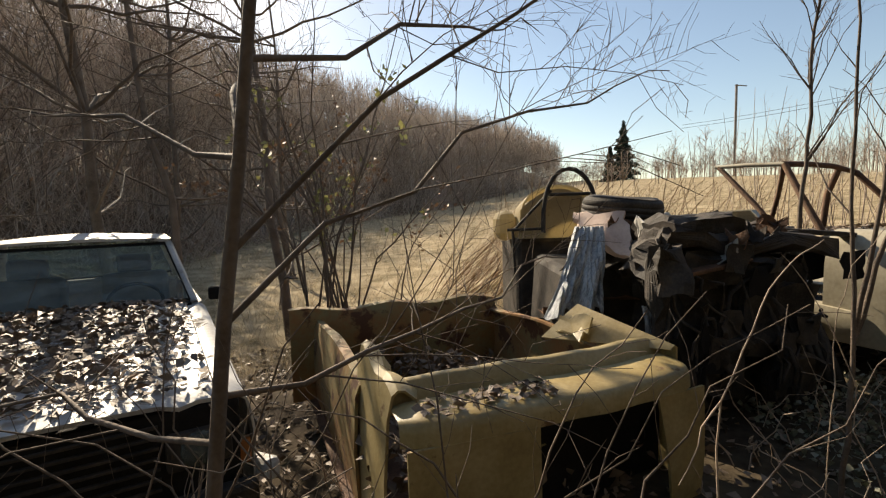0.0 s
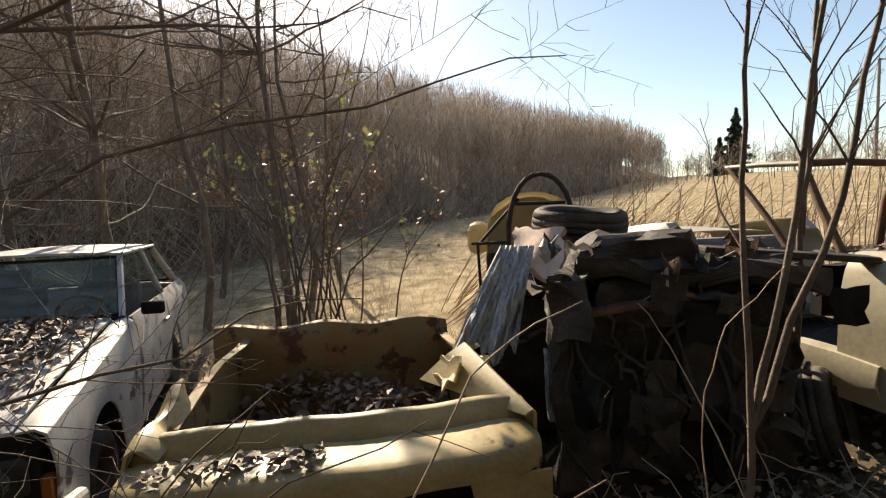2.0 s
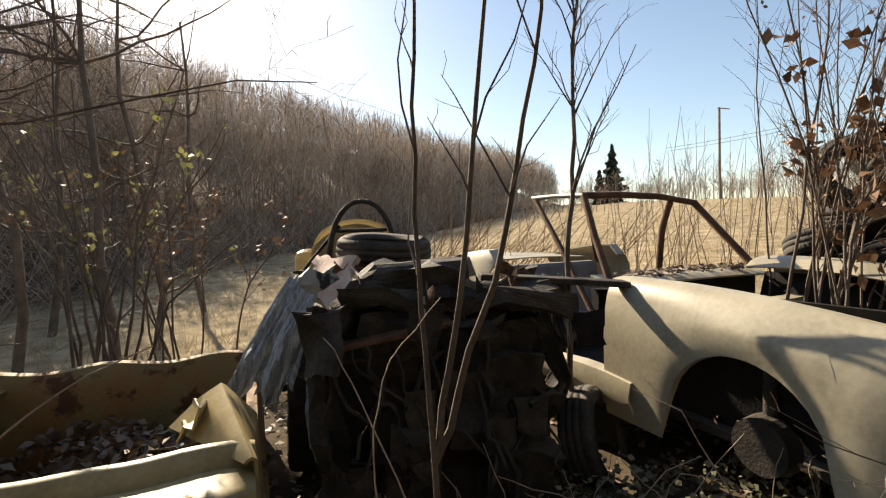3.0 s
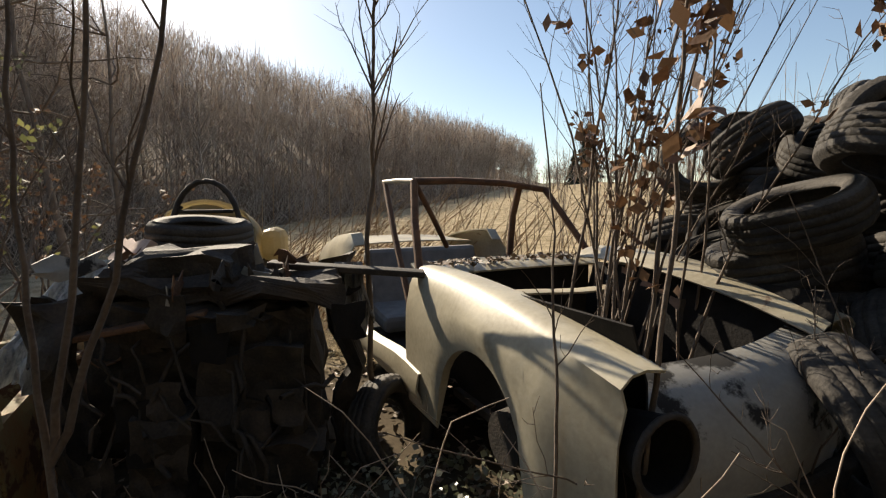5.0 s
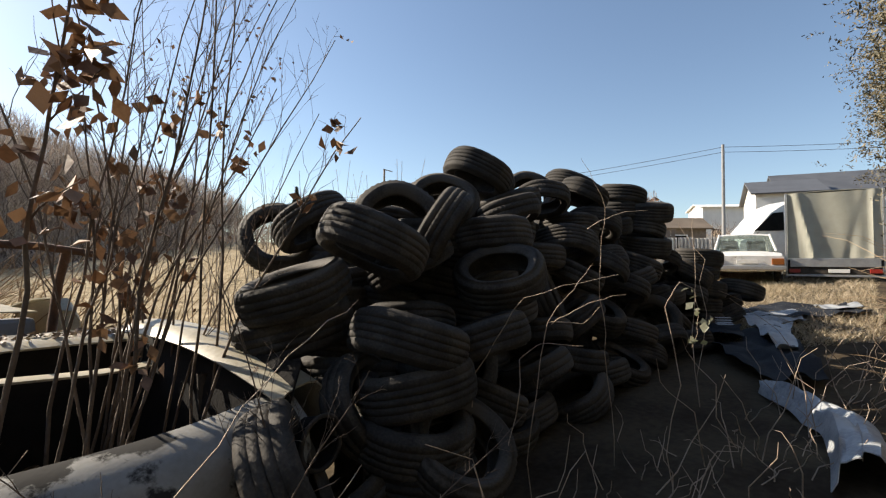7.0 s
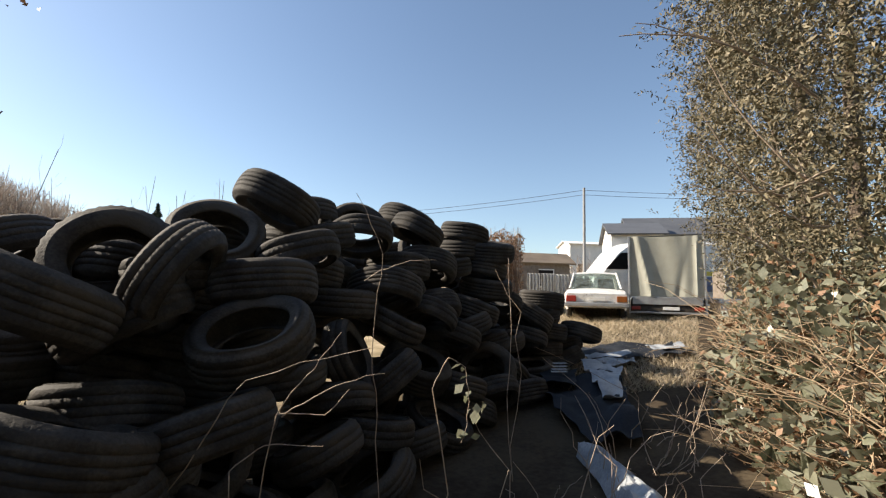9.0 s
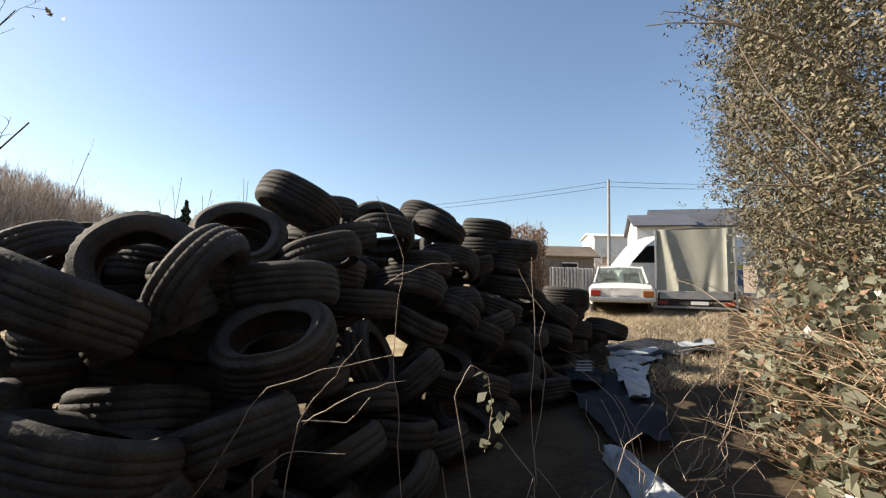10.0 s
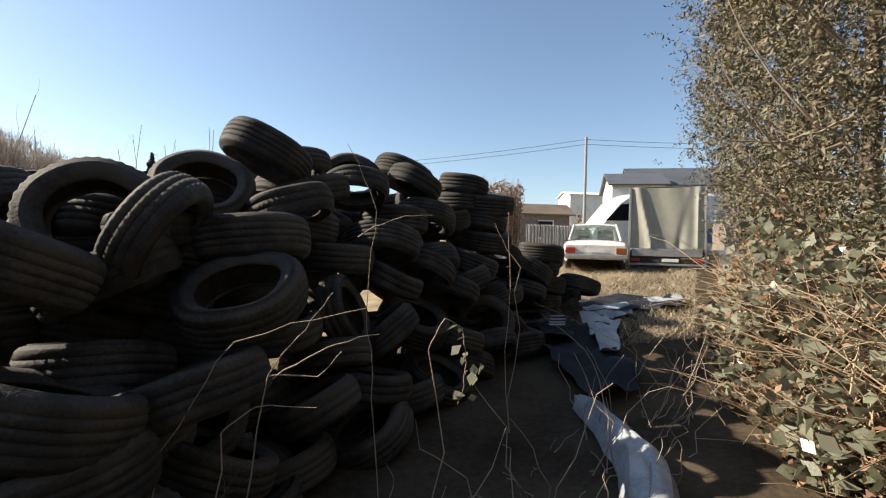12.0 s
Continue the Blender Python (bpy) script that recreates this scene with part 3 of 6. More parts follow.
def wreck_leaves():
    g = np.random.default_rng(14)
    m = np.array(pose(4.83, 4.37, -0.06, 0, 0, 205.5))
    n = 420
    x = g.uniform(-0.62, 0.62, n)
    y = np.where(g.random(n) < 0.5, g.uniform(-0.26, 0.02, n), g.uniform(0.05, 1.25, n))
    z = np.where(y < 0.03, 1.015, 0.27 + 0.08 * g.random(n)) + 0.01 * g.random(n)
    p = np.stack([x, y, z, np.ones(n)], 1) @ m.T
    tagged(quads("fallen_leaves", leaf_quads(g, p[:, :3], 0.055, 0.7), litter_leaf), "dead leaves lying on the white wreck's scuttle and bay", "leaves", kind="stuff")


wreck_leaves()


def build_leafy_car():
    """The light car under the branches."""
    car = thing("parked_car", pose(-0.22, 2.08, -0.52, 0, 0, 215.0), "abandoned dirty white car, its bonnet covered with dead leaves", "car")
    W = 0.80
    # bonnet
    rows = []
    for i in range(17):
        t = i / 16
        y = 0.0 - 1.5 * t
        zc = 0.93 + 0.19 * t ** 0.8
        rows.append([(x, y + 0.05 * (1 - t) * (1 - (x / W) ** 2), zc - 0.045 * (x / W) ** 2 - (0.02 if abs(x) > 0.5 and abs(x) < 0.58 else 0)) for x in np.linspace(-0.66, 0.66, 19)])
    skin("bonnet", rows, dirty_white, car, 0.02)
    rows0 = []
    for s in (1, -1):
        rows = []
        for i in range(27):
            t = i / 26
            y = 0.02 - 1.55 * t
            zt = 0.89 + 0.18 * t
            d = abs(y + 0.70)
            zb = 0.36 + math.sqrt(max(0.36 ** 2 - d * d, 0)) if d < 0.36 else 0.26
            rows.append([(s * 0.67, y, zt + 0.005), (s * 0.74, y, zt + 0.01), (s * 0.785, y, zt - 0.02), (s * W, y, zt - 0.08), (s * (W + 0.015), y, zt - 0.18 if zb < zt - 0.2 else zb + 0.02), (s * (W - 0.005), y, zb)])
        skin("wing", rows, dirty_white, car, 0.012)
        # door and flank
        rows = []
        for i in range(9):
            y = -1.56 - 1.15 * i / 8
            rows.append([(s * 0.77, y, 1.08), (s * 0.80, y, 1.0), (s * 0.825, y, 0.75), (s * 0.81, y, 0.45), (s * 0.78, y, 0.25)])
        door = skin("door", rows, dirty_white, car, 0.03)
        boxed("door_handle", pose(s * 0.835, -2.5, 0.86), 0.03, 0.14, 0.03, steel, door, 0.006)
        rows = []
        for i in range(9):
            y = -2.73 - 1.2 * i / 8
            d = abs(y + 3.1)
            zb = 0.36 + math.sqrt(max(0.35 ** 2 - d * d, 0)) if d < 0.35 else 0.28
            rows.append([(s * 0.74, y, 1.08), (s * 0.80, y, 1.0), (s * 0.82, y, 0.85), (s * 0.80, y, zb)])
        skin("rear_quarter", rows, dirty_white, car, 0.02)
        # pillars
        for name, a, b, r in (("pillar", (s * 0.72, -1.52, 1.08), (s * 0.60, -2.08, 1.50), 0.024), ("pillar", (s * 0.76, -2.72, 1.08), (s * 0.62, -2.66, 1.50), 0.03),
                              ("pillar", (s * 0.72, -3.75, 1.08), (s * 0.60, -3.25, 1.50), 0.04), ("drip_rail", (s * 0.62, -2.06, 1.515), (s * 0.62, -3.27, 1.515), 0.016)):
            tubes(name, [(np.array([a, [(p + q) / 2 for p, q in zip(a, b)], b]), [r] * 3)], dirty_white, car, 6)
        # mirror, wheel
        mirror = boxed("mirror", pose(s * 0.90, -1.62, 1.12, 0, 0, s * 8), 0.16, 0.06, 0.10, dark_inside, car, 0.02)
        boxed("mirror_glass", pose(s * 0.90, -1.655, 1.12, 0, 0, s * 8), 0.13, 0.004, 0.08, steel, mirror, 0)
        torus_part("tyre", pose(s * 0.70, -0.70, 0.30, 0, 90), 0.22, 0.085, rubber, car)
        torus_part("tyre", pose(s * 0.70, -3.10, 0.30, 0, 90), 0.22, 0.085, rubber, car)
    # roof
    rows = []
    for i in range(9):
        y = -2.05 - 1.25 * i / 8
        rows.append([(x, y, 1.525 + 0.05 * (1 - (x / 0.62) ** 2) * math.sin(math.pi * (0.15 + 0.7 * i / 8))) for x in np.linspace(-0.62, 0.62, 13)])
    skin("roof", rows, dirty_white, car, 0.02)
    # boot
    rows = [[(x, y, z - 0.03 * (x / 0.7) ** 2) for x in np.linspace(-0.74, 0.74, 9)] for y, z in ((-3.72, 1.08), (-3.9, 1.06), (-4.15, 1.02), (-4.2, 0.6))]
    skin("boot_lid", rows, dirty_white, car, 0.02)
    # scuttle, glass
    boxed("scuttle", pose(0, -1.53, 1.07), 1.4, 0.10, 0.04, dark_inside, car, 0.01)
    for name, pts in (("windscreen", ((-0.70, -1.55, 1.10), (0.70, -1.55, 1.10), (0.585, -2.07, 1.49), (-0.585, -2.07, 1.49))), ("rear_window", ((-0.69, -3.70, 1.10), (0.69, -3.70, 1.10), (0.58, -3.27, 1.49), (-0.58, -3.27, 1.49)))):
        bm = bmesh.new()
        bm.faces.new([bm.verts.new(p) for p in pts])
        bmesh.ops.solidify(bm, geom=list(bm.faces), thickness=0.005)
        g = part(name, bm, glass, car, "dirty glass")
        g.visible_shadow = False
        loop = [pts[0], pts[1], pts[2], pts[3], pts[0]]
        tubes("window_seal", [(np.array([a, b]), [0.013, 0.013]) for a, b in zip(loop, loop[1:])], dark_inside, g, 6)
    # cabin
    boxed("floor_pan", pose(0, -2.6, 0.30), 1.5, 2.3, 0.06, dark_inside, car)
    boxed("dashboard", pose(0, -1.74, 0.98), 1.36, 0.26, 0.16, dark_inside, car, 0.04)
    torus_part("steering_wheel", pose(-0.36, -1.98, 1.05, 62), 0.18, 0.013, dark_inside, car)
    for s in (1, -1):
        seat = boxed("seat_back", pose(s * 0.36, -2.62, 0.92, 12), 0.50, 0.14, 0.62, grey_cloth, car, 0.05)
        boxed("headrest", pose(s * 0.36, -2.70, 1.30, 12), 0.26, 0.09, 0.16, grey_cloth, seat, 0.03)
        boxed("seat_cushion", pose(s * 0.36, -2.32, 0.58, -5), 0.50, 0.50, 0.15, grey_cloth, car, 0.05)
    boxed("rear_seat", pose(0, -3.4, 0.82, 15), 1.25, 0.15, 0.6, grey_cloth, car, 0.05)
    # front: grille, lamps and bumper coloured dark to stand in for its shadow
    boxed("grille_panel", pose(0, 0.0, 0.68), 1.5, 0.05, 0.40, dark_inside, car, 0.015)
    for k in range(7):
        boxed("grille_bar", pose(0, 0.035, 0.56 + 0.045 * k), 0.86, 0.02, 0.014, dark_steel, car, 0.003)
    for s in (1, -1):
        lamp = boxed("headlamp", pose(s * 0.58, 0.03, 0.70), 0.26, 0.05, 0.17, dark_steel, car, 0.02)
        bm = bmesh.new()
        bmesh.ops.create_uvsphere(bm, u_segments=16, v_segments=8, radius=0.08, matrix=pose(s * 0.58, 0.05, 0.70) @ Matrix.Diagonal((1, 0.35, 1, 1)))
        part("lens", bm, glass, lamp, smooth=True)
        boxed("indicator", pose(s * 0.765, 0.0, 0.62), 0.05, 0.05, 0.12, orange_lamp, car, 0.01)
    bm = bmesh.new()
    add_box(bm, pose(0, 0.09, 0.46), 1.60, 0.09, 0.13, 0.03)
    part("bumper", bm, dark_steel, car)
    boxed("bumper_end", pose(-0.84, 0.0, 0.52, 18, 0, 6), 0.07, 0.34, 0.10, dirty_white, car, 0.03, "bent white bumper corner")
    # leaves lying on the bonnet
    rng = np.random.default_rng(5)
    n = 2600
    x = rng.uniform(-0.66, 0.66, n)
    y = -1.5 * rng.beta(1.3, 1.0, n)
    keep = (x > -0.5 + 0.1 * rng.normal(size=n)) | (rng.random(n) < 0.2)
    x, y = x[keep], y[keep]
    z = 0.93 + 0.19 * (-y / 1.5) ** 0.8 - 0.045 * (x / W) ** 2 + 0.02 + rng.uniform(0, 0.015, len(x))
    m = np.array(car.matrix_basis)
    p = np.stack([x, y, z, np.ones(len(x))], 1) @ m.T
    tagged(quads("fallen_leaves", leaf_quads(rng, p[:, :3], 0.06, 0.75), litter_leaf), "dead brown leaves lying on the car bonnet", "leaves", kind="stuff")


build_leafy_car()


def build_yellow_wreck():
    car = thing("body_wreck", pose(1.84, 2.51, -0.33, 0, 0, 204.7), "cut-open ochre car body lying filled with junk and leaves", "car body")
    # local x: +0.745 is its one front corner, -0.745 the other; y = 0 the front ridge, y < 0 behind it
    W = 0.745
    prof = ((-0.165, 0.70), (-0.162, 0.80), (-0.155, 0.812), (-0.118, 0.815), (-0.108, 0.808), (-0.072, 0.745), (-0.066, 0.728), (-0.058, 0.728), (-0.052, 0.748), (-0.044, 0.752), (0.105, 0.738), (0.135, 0.732), (0.155, 0.718), (0.166, 0.690), (0.17, 0.64))
    rows = []
    for i in range(25):
        x = -W + 2 * W * i / 24
        t = abs(x) / W
        dip = -0.02 * max(0, t - 0.9) / 0.1
        cut = 0.09 * max(0, t - 0.88) / 0.12
        rows.append([(x, y - 0.03 * t * t - cut * max(0, y) / 0.17, z + dip + 0.004 * math.sin(7 * x) + 0.003 * math.sin(19 * x + 8 * y)) for y, z in prof])
    skin("sill_ridge", rows, yellow_paint, car, 0.014, "stepped ochre sheet-metal ridge with leaves on it")
    # face below the ridge, with a broad dark opening
    for x0, x1, cant in ((-W, -0.44, -0.20), (0.20, W, 0.0)):
        rows = []
        for i in range(7):
            u = i / 6
            row = []
            for y, z in ((0.172, 0.645), (0.178, 0.50), (0.182, 0.30), (0.165, 0.10), (0.13, 0.0)):
                inner = (x1 + cant * (0.625 - z)) if x0 < 0 else x1
                x = x0 + (inner - x0) * u
                row.append((x, y - 0.03 * (x / W) ** 2, z))
            rows.append(row)
        skin("front_panel", rows, yellow_paint, car, 0.014)
    rows = [[(x, 0.165, z) for x in np.linspace(-0.58, 0.22, 8)] for z in (0.12, 0.08, 0.02)]
    skin("lower_panel", rows, yellow_paint, car, 0.014)
    # near-black sheet added behind the opening to stand in for its shade
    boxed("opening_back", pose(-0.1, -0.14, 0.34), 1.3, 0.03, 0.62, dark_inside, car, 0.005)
    # torn corner posts: a low folded strip, and a creased flap rising to a point
    rows = []
    for i in range(11):
        t = i / 10
        y = -0.06 - 0.52 * t
        top = 0.80 + 0.07 * t + 0.02 * math.sin(9 * t)
        inn = 0.08 - 0.04 * t + 0.025 * math.sin(11 * t)
        rows.append([(0.715 - inn, y, top - 0.05 - 0.03 * t), (0.715 - 0.4 * inn, y, top - 0.006), (0.715, y, top), (0.742, y, top - 0.02), (0.765, y, top - 0.12), (0.785, y, 0.42), (0.79, y, 0.06)])
    skin("corner_post", rows, yellow_paint, car, 0.012, "torn ochre corner strip with folded edge")
    rows = []
    for i in range(13):
        t = i / 12
        y = -0.02 - 0.60 * t
        top = 0.80 + 0.12 * t
        out = -0.735 + 0.13 * t
        rows.append([(out + 0.03 + 0.20 * t, y - 0.05 * t, top - 0.02 - 0.17 * t), (out + 0.02 + 0.08 * t, y, top - 0.01 - 0.05 * t), (out, y, top), (out - 0.018, y, top - 0.012), (-0.755, y, top - 0.13 - 0.04 * t), (-0.775, y, 0.40), (-0.78, y, 0.05)])
    skin("corner_post", rows, yellow_paint, car, 0.012, "creased ochre corner flap rising to a point")
    rows = [[(-0.44 - 0.03 * a + 0.02 * math.sin(5 * b), -0.40 - 0.08 * b, 0.76 + 0.03 * math.sin(2.4 * a + b) + 0.035 * a) for a in range(4)] for b in range(4)]
    skin("torn_flap", rows, yellow_paint, car, 0.010, "curled torn ochre sheet")
    # long sides and back wall of the tub
    for s, zt in ((0.80, 0.70), (-0.78, 0.66)):
        rows = []
        for i in range(12):
            y = -0.5 - 1.75 * i / 11
            rows.append([(s * 0.90, y, zt + 0.03 * math.sin(4 * y)), (s * 0.97, y, zt + 0.02 * math.sin(4 * y)), (s, y, zt - 0.08), (s * 1.02, y, 0.35), (s, y, 0.02)])
        skin("side_panel", rows, rusty_yellow, car, 0.016)
    rows = []
    for i in range(17):
        x = 0.98 - 1.76 * i / 16
        zt = 0.76 + 0.02 * math.sin(9 * x) - 0.03 * (i / 16)
        rows.append([(x, -2.16, zt - 0.02), (x, -2.06, zt + 0.01), (x, -2.02, zt), (x, -1.98 + 0.02 * math.sin(6 * x), zt - 0.10), (x, -2.0, 0.40), (x, -2.02, 0.05)])
    skin("back_wall", rows, rusty_yellow, car, 0.016, "rusting ochre-green panel edge")
    boxed("floor_pan", pose(0.05, -1.0, 0.04), 1.6, 2.1, 0.04, rust, car)
    # crumpled bits inside
    rng = np.random.default_rng(8)
    for k in range(7):
        x, y = rng.uniform(-0.55, 0.6), rng.uniform(-1.7, -0.4)
        rows = [[(x + 0.09 * a + 0.012 * rng.normal(), y + 0.09 * b + 0.012 * rng.normal(), 0.24 + 0.05 * rng.random() + 0.04 * b) for a in range(5)] for b in range(4)]
        skin("scrap_sheet", rows, rust if k % 2 else rusty_yellow, car, 0.008)
    m = np.array(car.matrix_basis)
    n = 1700
    x, y = rng.uniform(-0.75, 0.8, n), rng.uniform(-2.0, -0.1, n)
    p = np.stack([x, y, 0.16 + 0.18 * rng.random(n) + 0.1 * np.sin(4 * x + 3 * y), np.ones(n)], 1) @ m.T
    tagged(quads("leaf_pile", leaf_quads(rng, p[:, :3], 0.075, 0.4), litter_leaf), "dead leaves and twigs heaped in the ochre wreck", "leaves", kind="stuff")
    n = 110
    x, y = rng.uniform(0.05, 0.68, n), rng.uniform(-0.03, 0.13, n)
    p = np.stack([x, y, 0.756 + 0.008 * rng.random(n), np.ones(n)], 1) @ m.T
    tagged(quads("fallen_leaves", leaf_quads(rng, p[:, :3], 0.05, 0.8), litter_leaf), "dead leaves lying on the ochre ridge", "leaves", kind="stuff")


build_yellow_wreck()


def lump(bm, m, sx, sy, sz, seed, rough=0.05, cuts=5):
    """A battered block: a box cut up and pushed about."""
    r = bmesh.ops.create_cube(bm, size=1.0, matrix=m @ Matrix.Diagonal((sx, sy, sz, 1)))
    es = list({e for v in r["verts"] for e in v.link_edges})
    bmesh.ops.subdivide_edges(bm, edges=es, cuts=cuts, use_grid_fill=True)
    for v in bm.verts:
        p = v.co.copy()
        v.co = p + rough * Vector([noise.noise(p * 4 + Vector((seed, 7 * k, 0))) * 1.5 + noise.noise(p * 13 + Vector((seed, 5 * k, 3))) * 0.6 for k in range(3)])


def build_machine():
    """The black block between the wrecks: an old engine on its frame."""
    m = thing("machine_wreck", pose(3.16, 4.05, -0.2, 0, 0, 10), "rusted black engine and frame of an old machine", "machine")
    bm = bmesh.new()
    lump(bm, pose(0.0, -0.20, 0.50), 0.85, 0.62, 1.0, 1, 0.06, 7)
    part("engine_block", bm, dark_steel, m)
    for k, (x, y, z, sx, sy, sz) in enumerate(((0.15, -0.56, 0.62, 0.5, 0.14, 0.45), (-0.25, -0.58, 0.36, 0.26, 0.18, 0.4), (0.28, -0.55, 0.22, 0.3, 0.2, 0.35), (-0.1, -0.5, 0.98, 0.7, 0.2, 0.16))):
        bm = bmesh.new()
        lump(bm, pose(x, y, z, 4 * k, 3 * k), sx, sy, sz, 3 + k, 0.05, 4)
        part("housing", bm, dark_steel, m)
    for name, args in (("cross_beam", (pose(-0.02, 0.1, 1.08), 1.25, 0.16, 0.16)), ("side_beam", (pose(-0.60, -0.30, 1.02, 0, 4), 0.14, 0.9, 0.22)), ("leg", (pose(-0.66, -0.62, 0.58, 3), 0.10, 0.12, 1.15)),
                       ("leg", (pose(0.56, -0.20, 0.55, -2, 4), 0.10, 0.12, 1.1)), ("cover_plate", (pose(0.0, -0.38, 1.14, 2, 3), 1.05, 0.42, 0.10)), ("cover_plate", (pose(-0.22, -0.30, 1.22, 3, -3), 0.62, 0.34, 0.10))):
        bm = bmesh.new()
        lump(bm, *args, len(name), 0.075, 6)
        part(name, bm, dark_steel, m)
    boxed("plank", pose(0.60, -0.25, 1.17, 2, 5, -4), 0.86, 0.12, 0.035, dark_steel, m, 0.008, "narrow dark steel plank")
    boxed("plank", pose(-0.35, -0.62, 0.98, 2, -8, 6), 0.62, 0.09, 0.03, rust, m, 0.008, "bent rusty steel strip")
    rng = np.random.default_rng(3)
    for k in range(16):
        a = (rng.uniform(-0.7, 0.7), rng.uniform(-0.70, -0.55), rng.uniform(0.6, 1.12))
        b = (a[0] + rng.uniform(-0.3, 0.3), -0.72, rng.uniform(0.1, 0.7))
        tubes("hose", [(bent(rng, a, b, 8, 0.5), [rng.uniform(0.006, 0.014)] * 8)], dark_steel, m, 6)
    for k in range(14):
        x, z = rng.uniform(-0.75, 0.75), rng.uniform(0.3, 1.15)
        rows = [[(x + 0.05 * (a - 2) + 0.008 * rng.normal(), -0.68 + 0.012 * rng.normal(), z - 0.06 * b + 0.008 * rng.normal()) for a in range(4)] for b in range(4)]
        skin("torn_plate", rows, dark_inside if k % 2 else dark_steel, m, 0.004)


build_machine()


def cloth(name, top, bottom, width, folds, mat, label, category, seed, thick=0.008, spread=1.4, amp=0.03):
    """A hanging cloth from an edge, with folds that widen downwards."""
    rng = np.random.default_rng(seed)
    (x0, y0, z0), (x1, y1, z1) = top, bottom
    ph = rng.uniform(0, 6, 3)
    rows = []
    for j in range(25):
        t = j / 24
        row = []
        for k in range(61):
            i = k * 0.4
            u = (i / 24 - 0.5) * width * (1 + (spread - 1) * t)
            fold = amp * (0.4 + t) * (0.3 * math.sin(folds * i / 24 * 6.28 + ph[0] + 3 * t) + 2.6 * noise.noise(Vector((i * 0.17 + t, t * 2.6, seed + 4))) + 0.7 * noise.noise(Vector((i * 1.1, t * 6, seed + 8))))
            row.append((x0 + (x1 - x0) * t + u, y0 + (y1 - y0) * t + fold - 0.06 * math.sin(math.pi * t), z0 + (z1 - z0) * t + 0.14 * noise.noise(Vector((i * 0.25, 3.1, seed))) * t * t))
        rows.append(row)
    holder = thing(name, pose(0, 0, 0), label, category)
    skin("fabric", rows, mat, holder, thick)
    return holder


cloth("plastic_sheet", (2.36, 3.92, 1.03), (2.17, 3.62, 0.44), 0.20, 7, streak_sheet, "torn pale blue-white plastic sheet hanging over junk", "sheet", 1, spread=1.9, amp=0.045)
cloth("rag", (2.555, 3.36, 0.56), (2.62, 3.40, 0.20), 0.055, 2, streak_sheet, "pale turquoise rag hanging from the machine", "rag", 2, spread=2.6, amp=0.012)
cloth("rag", (3.78, 4.0, 1.0), (3.82, 3.95, 0.62), 0.16, 2, grey_cloth, "grey-brown rag hanging from the machine", "rag", 4, spread=1.3)


def build_junk_heap():
    """Foam and crumpled sheets on the heap under the plastic sheet."""
    rng = np.random.default_rng(21)
    heap = thing("junk_heap", pose(2.45, 4.35, -0.25), "heap of rusted sheet metal and rags", "junk")
    for k in range(12):
        x, y, z = rng.uniform(-0.35, 0.5), rng.uniform(-0.5, 0.4), rng.uniform(0.1, 1.05)
        rows = [[(x + 0.09 * (a - 2) + 0.015 * rng.normal(), y + 0.07 * (b - 2) + 0.012 * rng.normal(), z + 0.025 * rng.normal() - 0.02 * b) for a in range(5)] for b in range(5)]
        skin("scrap_sheet", rows, (rust, dark_steel, dark_inside)[k % 3], heap, 0.01)
    bm = bmesh.new()
    add_box(bm, pose(0, 0.1, 0.5, 4, 3, 8), 0.7, 0.8, 0.95, 0.06)
    part("crate", bm, dark_steel, heap)
    foam = thing("foam_block", pose(2.47, 3.98, 0.99), "torn pinkish foam slab hanging over the heap's corner", "cushion")
    rows = []
    for b in range(9):
        v = b / 8
        row = []
        for a in range(11):
            u = a / 10
            x = -0.16 + 0.33 * u + 0.05 * v * (1 - u) - 0.03 * v * u
            y = 0.26 - 0.26 * u - 0.30 * v + 0.02 * math.sin(7 * u + 3 * v)
            z = 0.15 - 0.02 * u - (0.17 + 0.15 * u) * v + 0.018 * math.sin(9 * u) * math.cos(6 * v)
            row.append((x + 0.012 * rng.normal() * (a in (0, 10)), y, z + 0.012 * rng.normal() * (b in (0, 8))))
        rows.append(row)
    skin("cushion", rows, pink_foam, foam, 0.05)
    # bent scraps, straps and brackets along the machine's upper edge
    for k in range(26):
        x, y, z = rng.uniform(0.05, 1.35), rng.uniform(-0.95, -0.35), rng.uniform(0.98, 1.34)
        w, a = rng.uniform(0.03, 0.12), rng.uniform(0, 6.28)
        rows = [[(x + w * (i - 1.5) * math.cos(a) + 0.01 * rng.normal(), y + w * (i - 1.5) * math.sin(a) + 0.01 * rng.normal(), z + 0.02 * rng.normal() - 0.03 * j + 0.02 * abs(i - 1.5)) for i in range(4)] for j in range(4)]
        skin("scrap_sheet", rows, (dark_steel, rust, dark_steel, panel_white)[k % 4], heap, 0.006)


build_junk_heap()


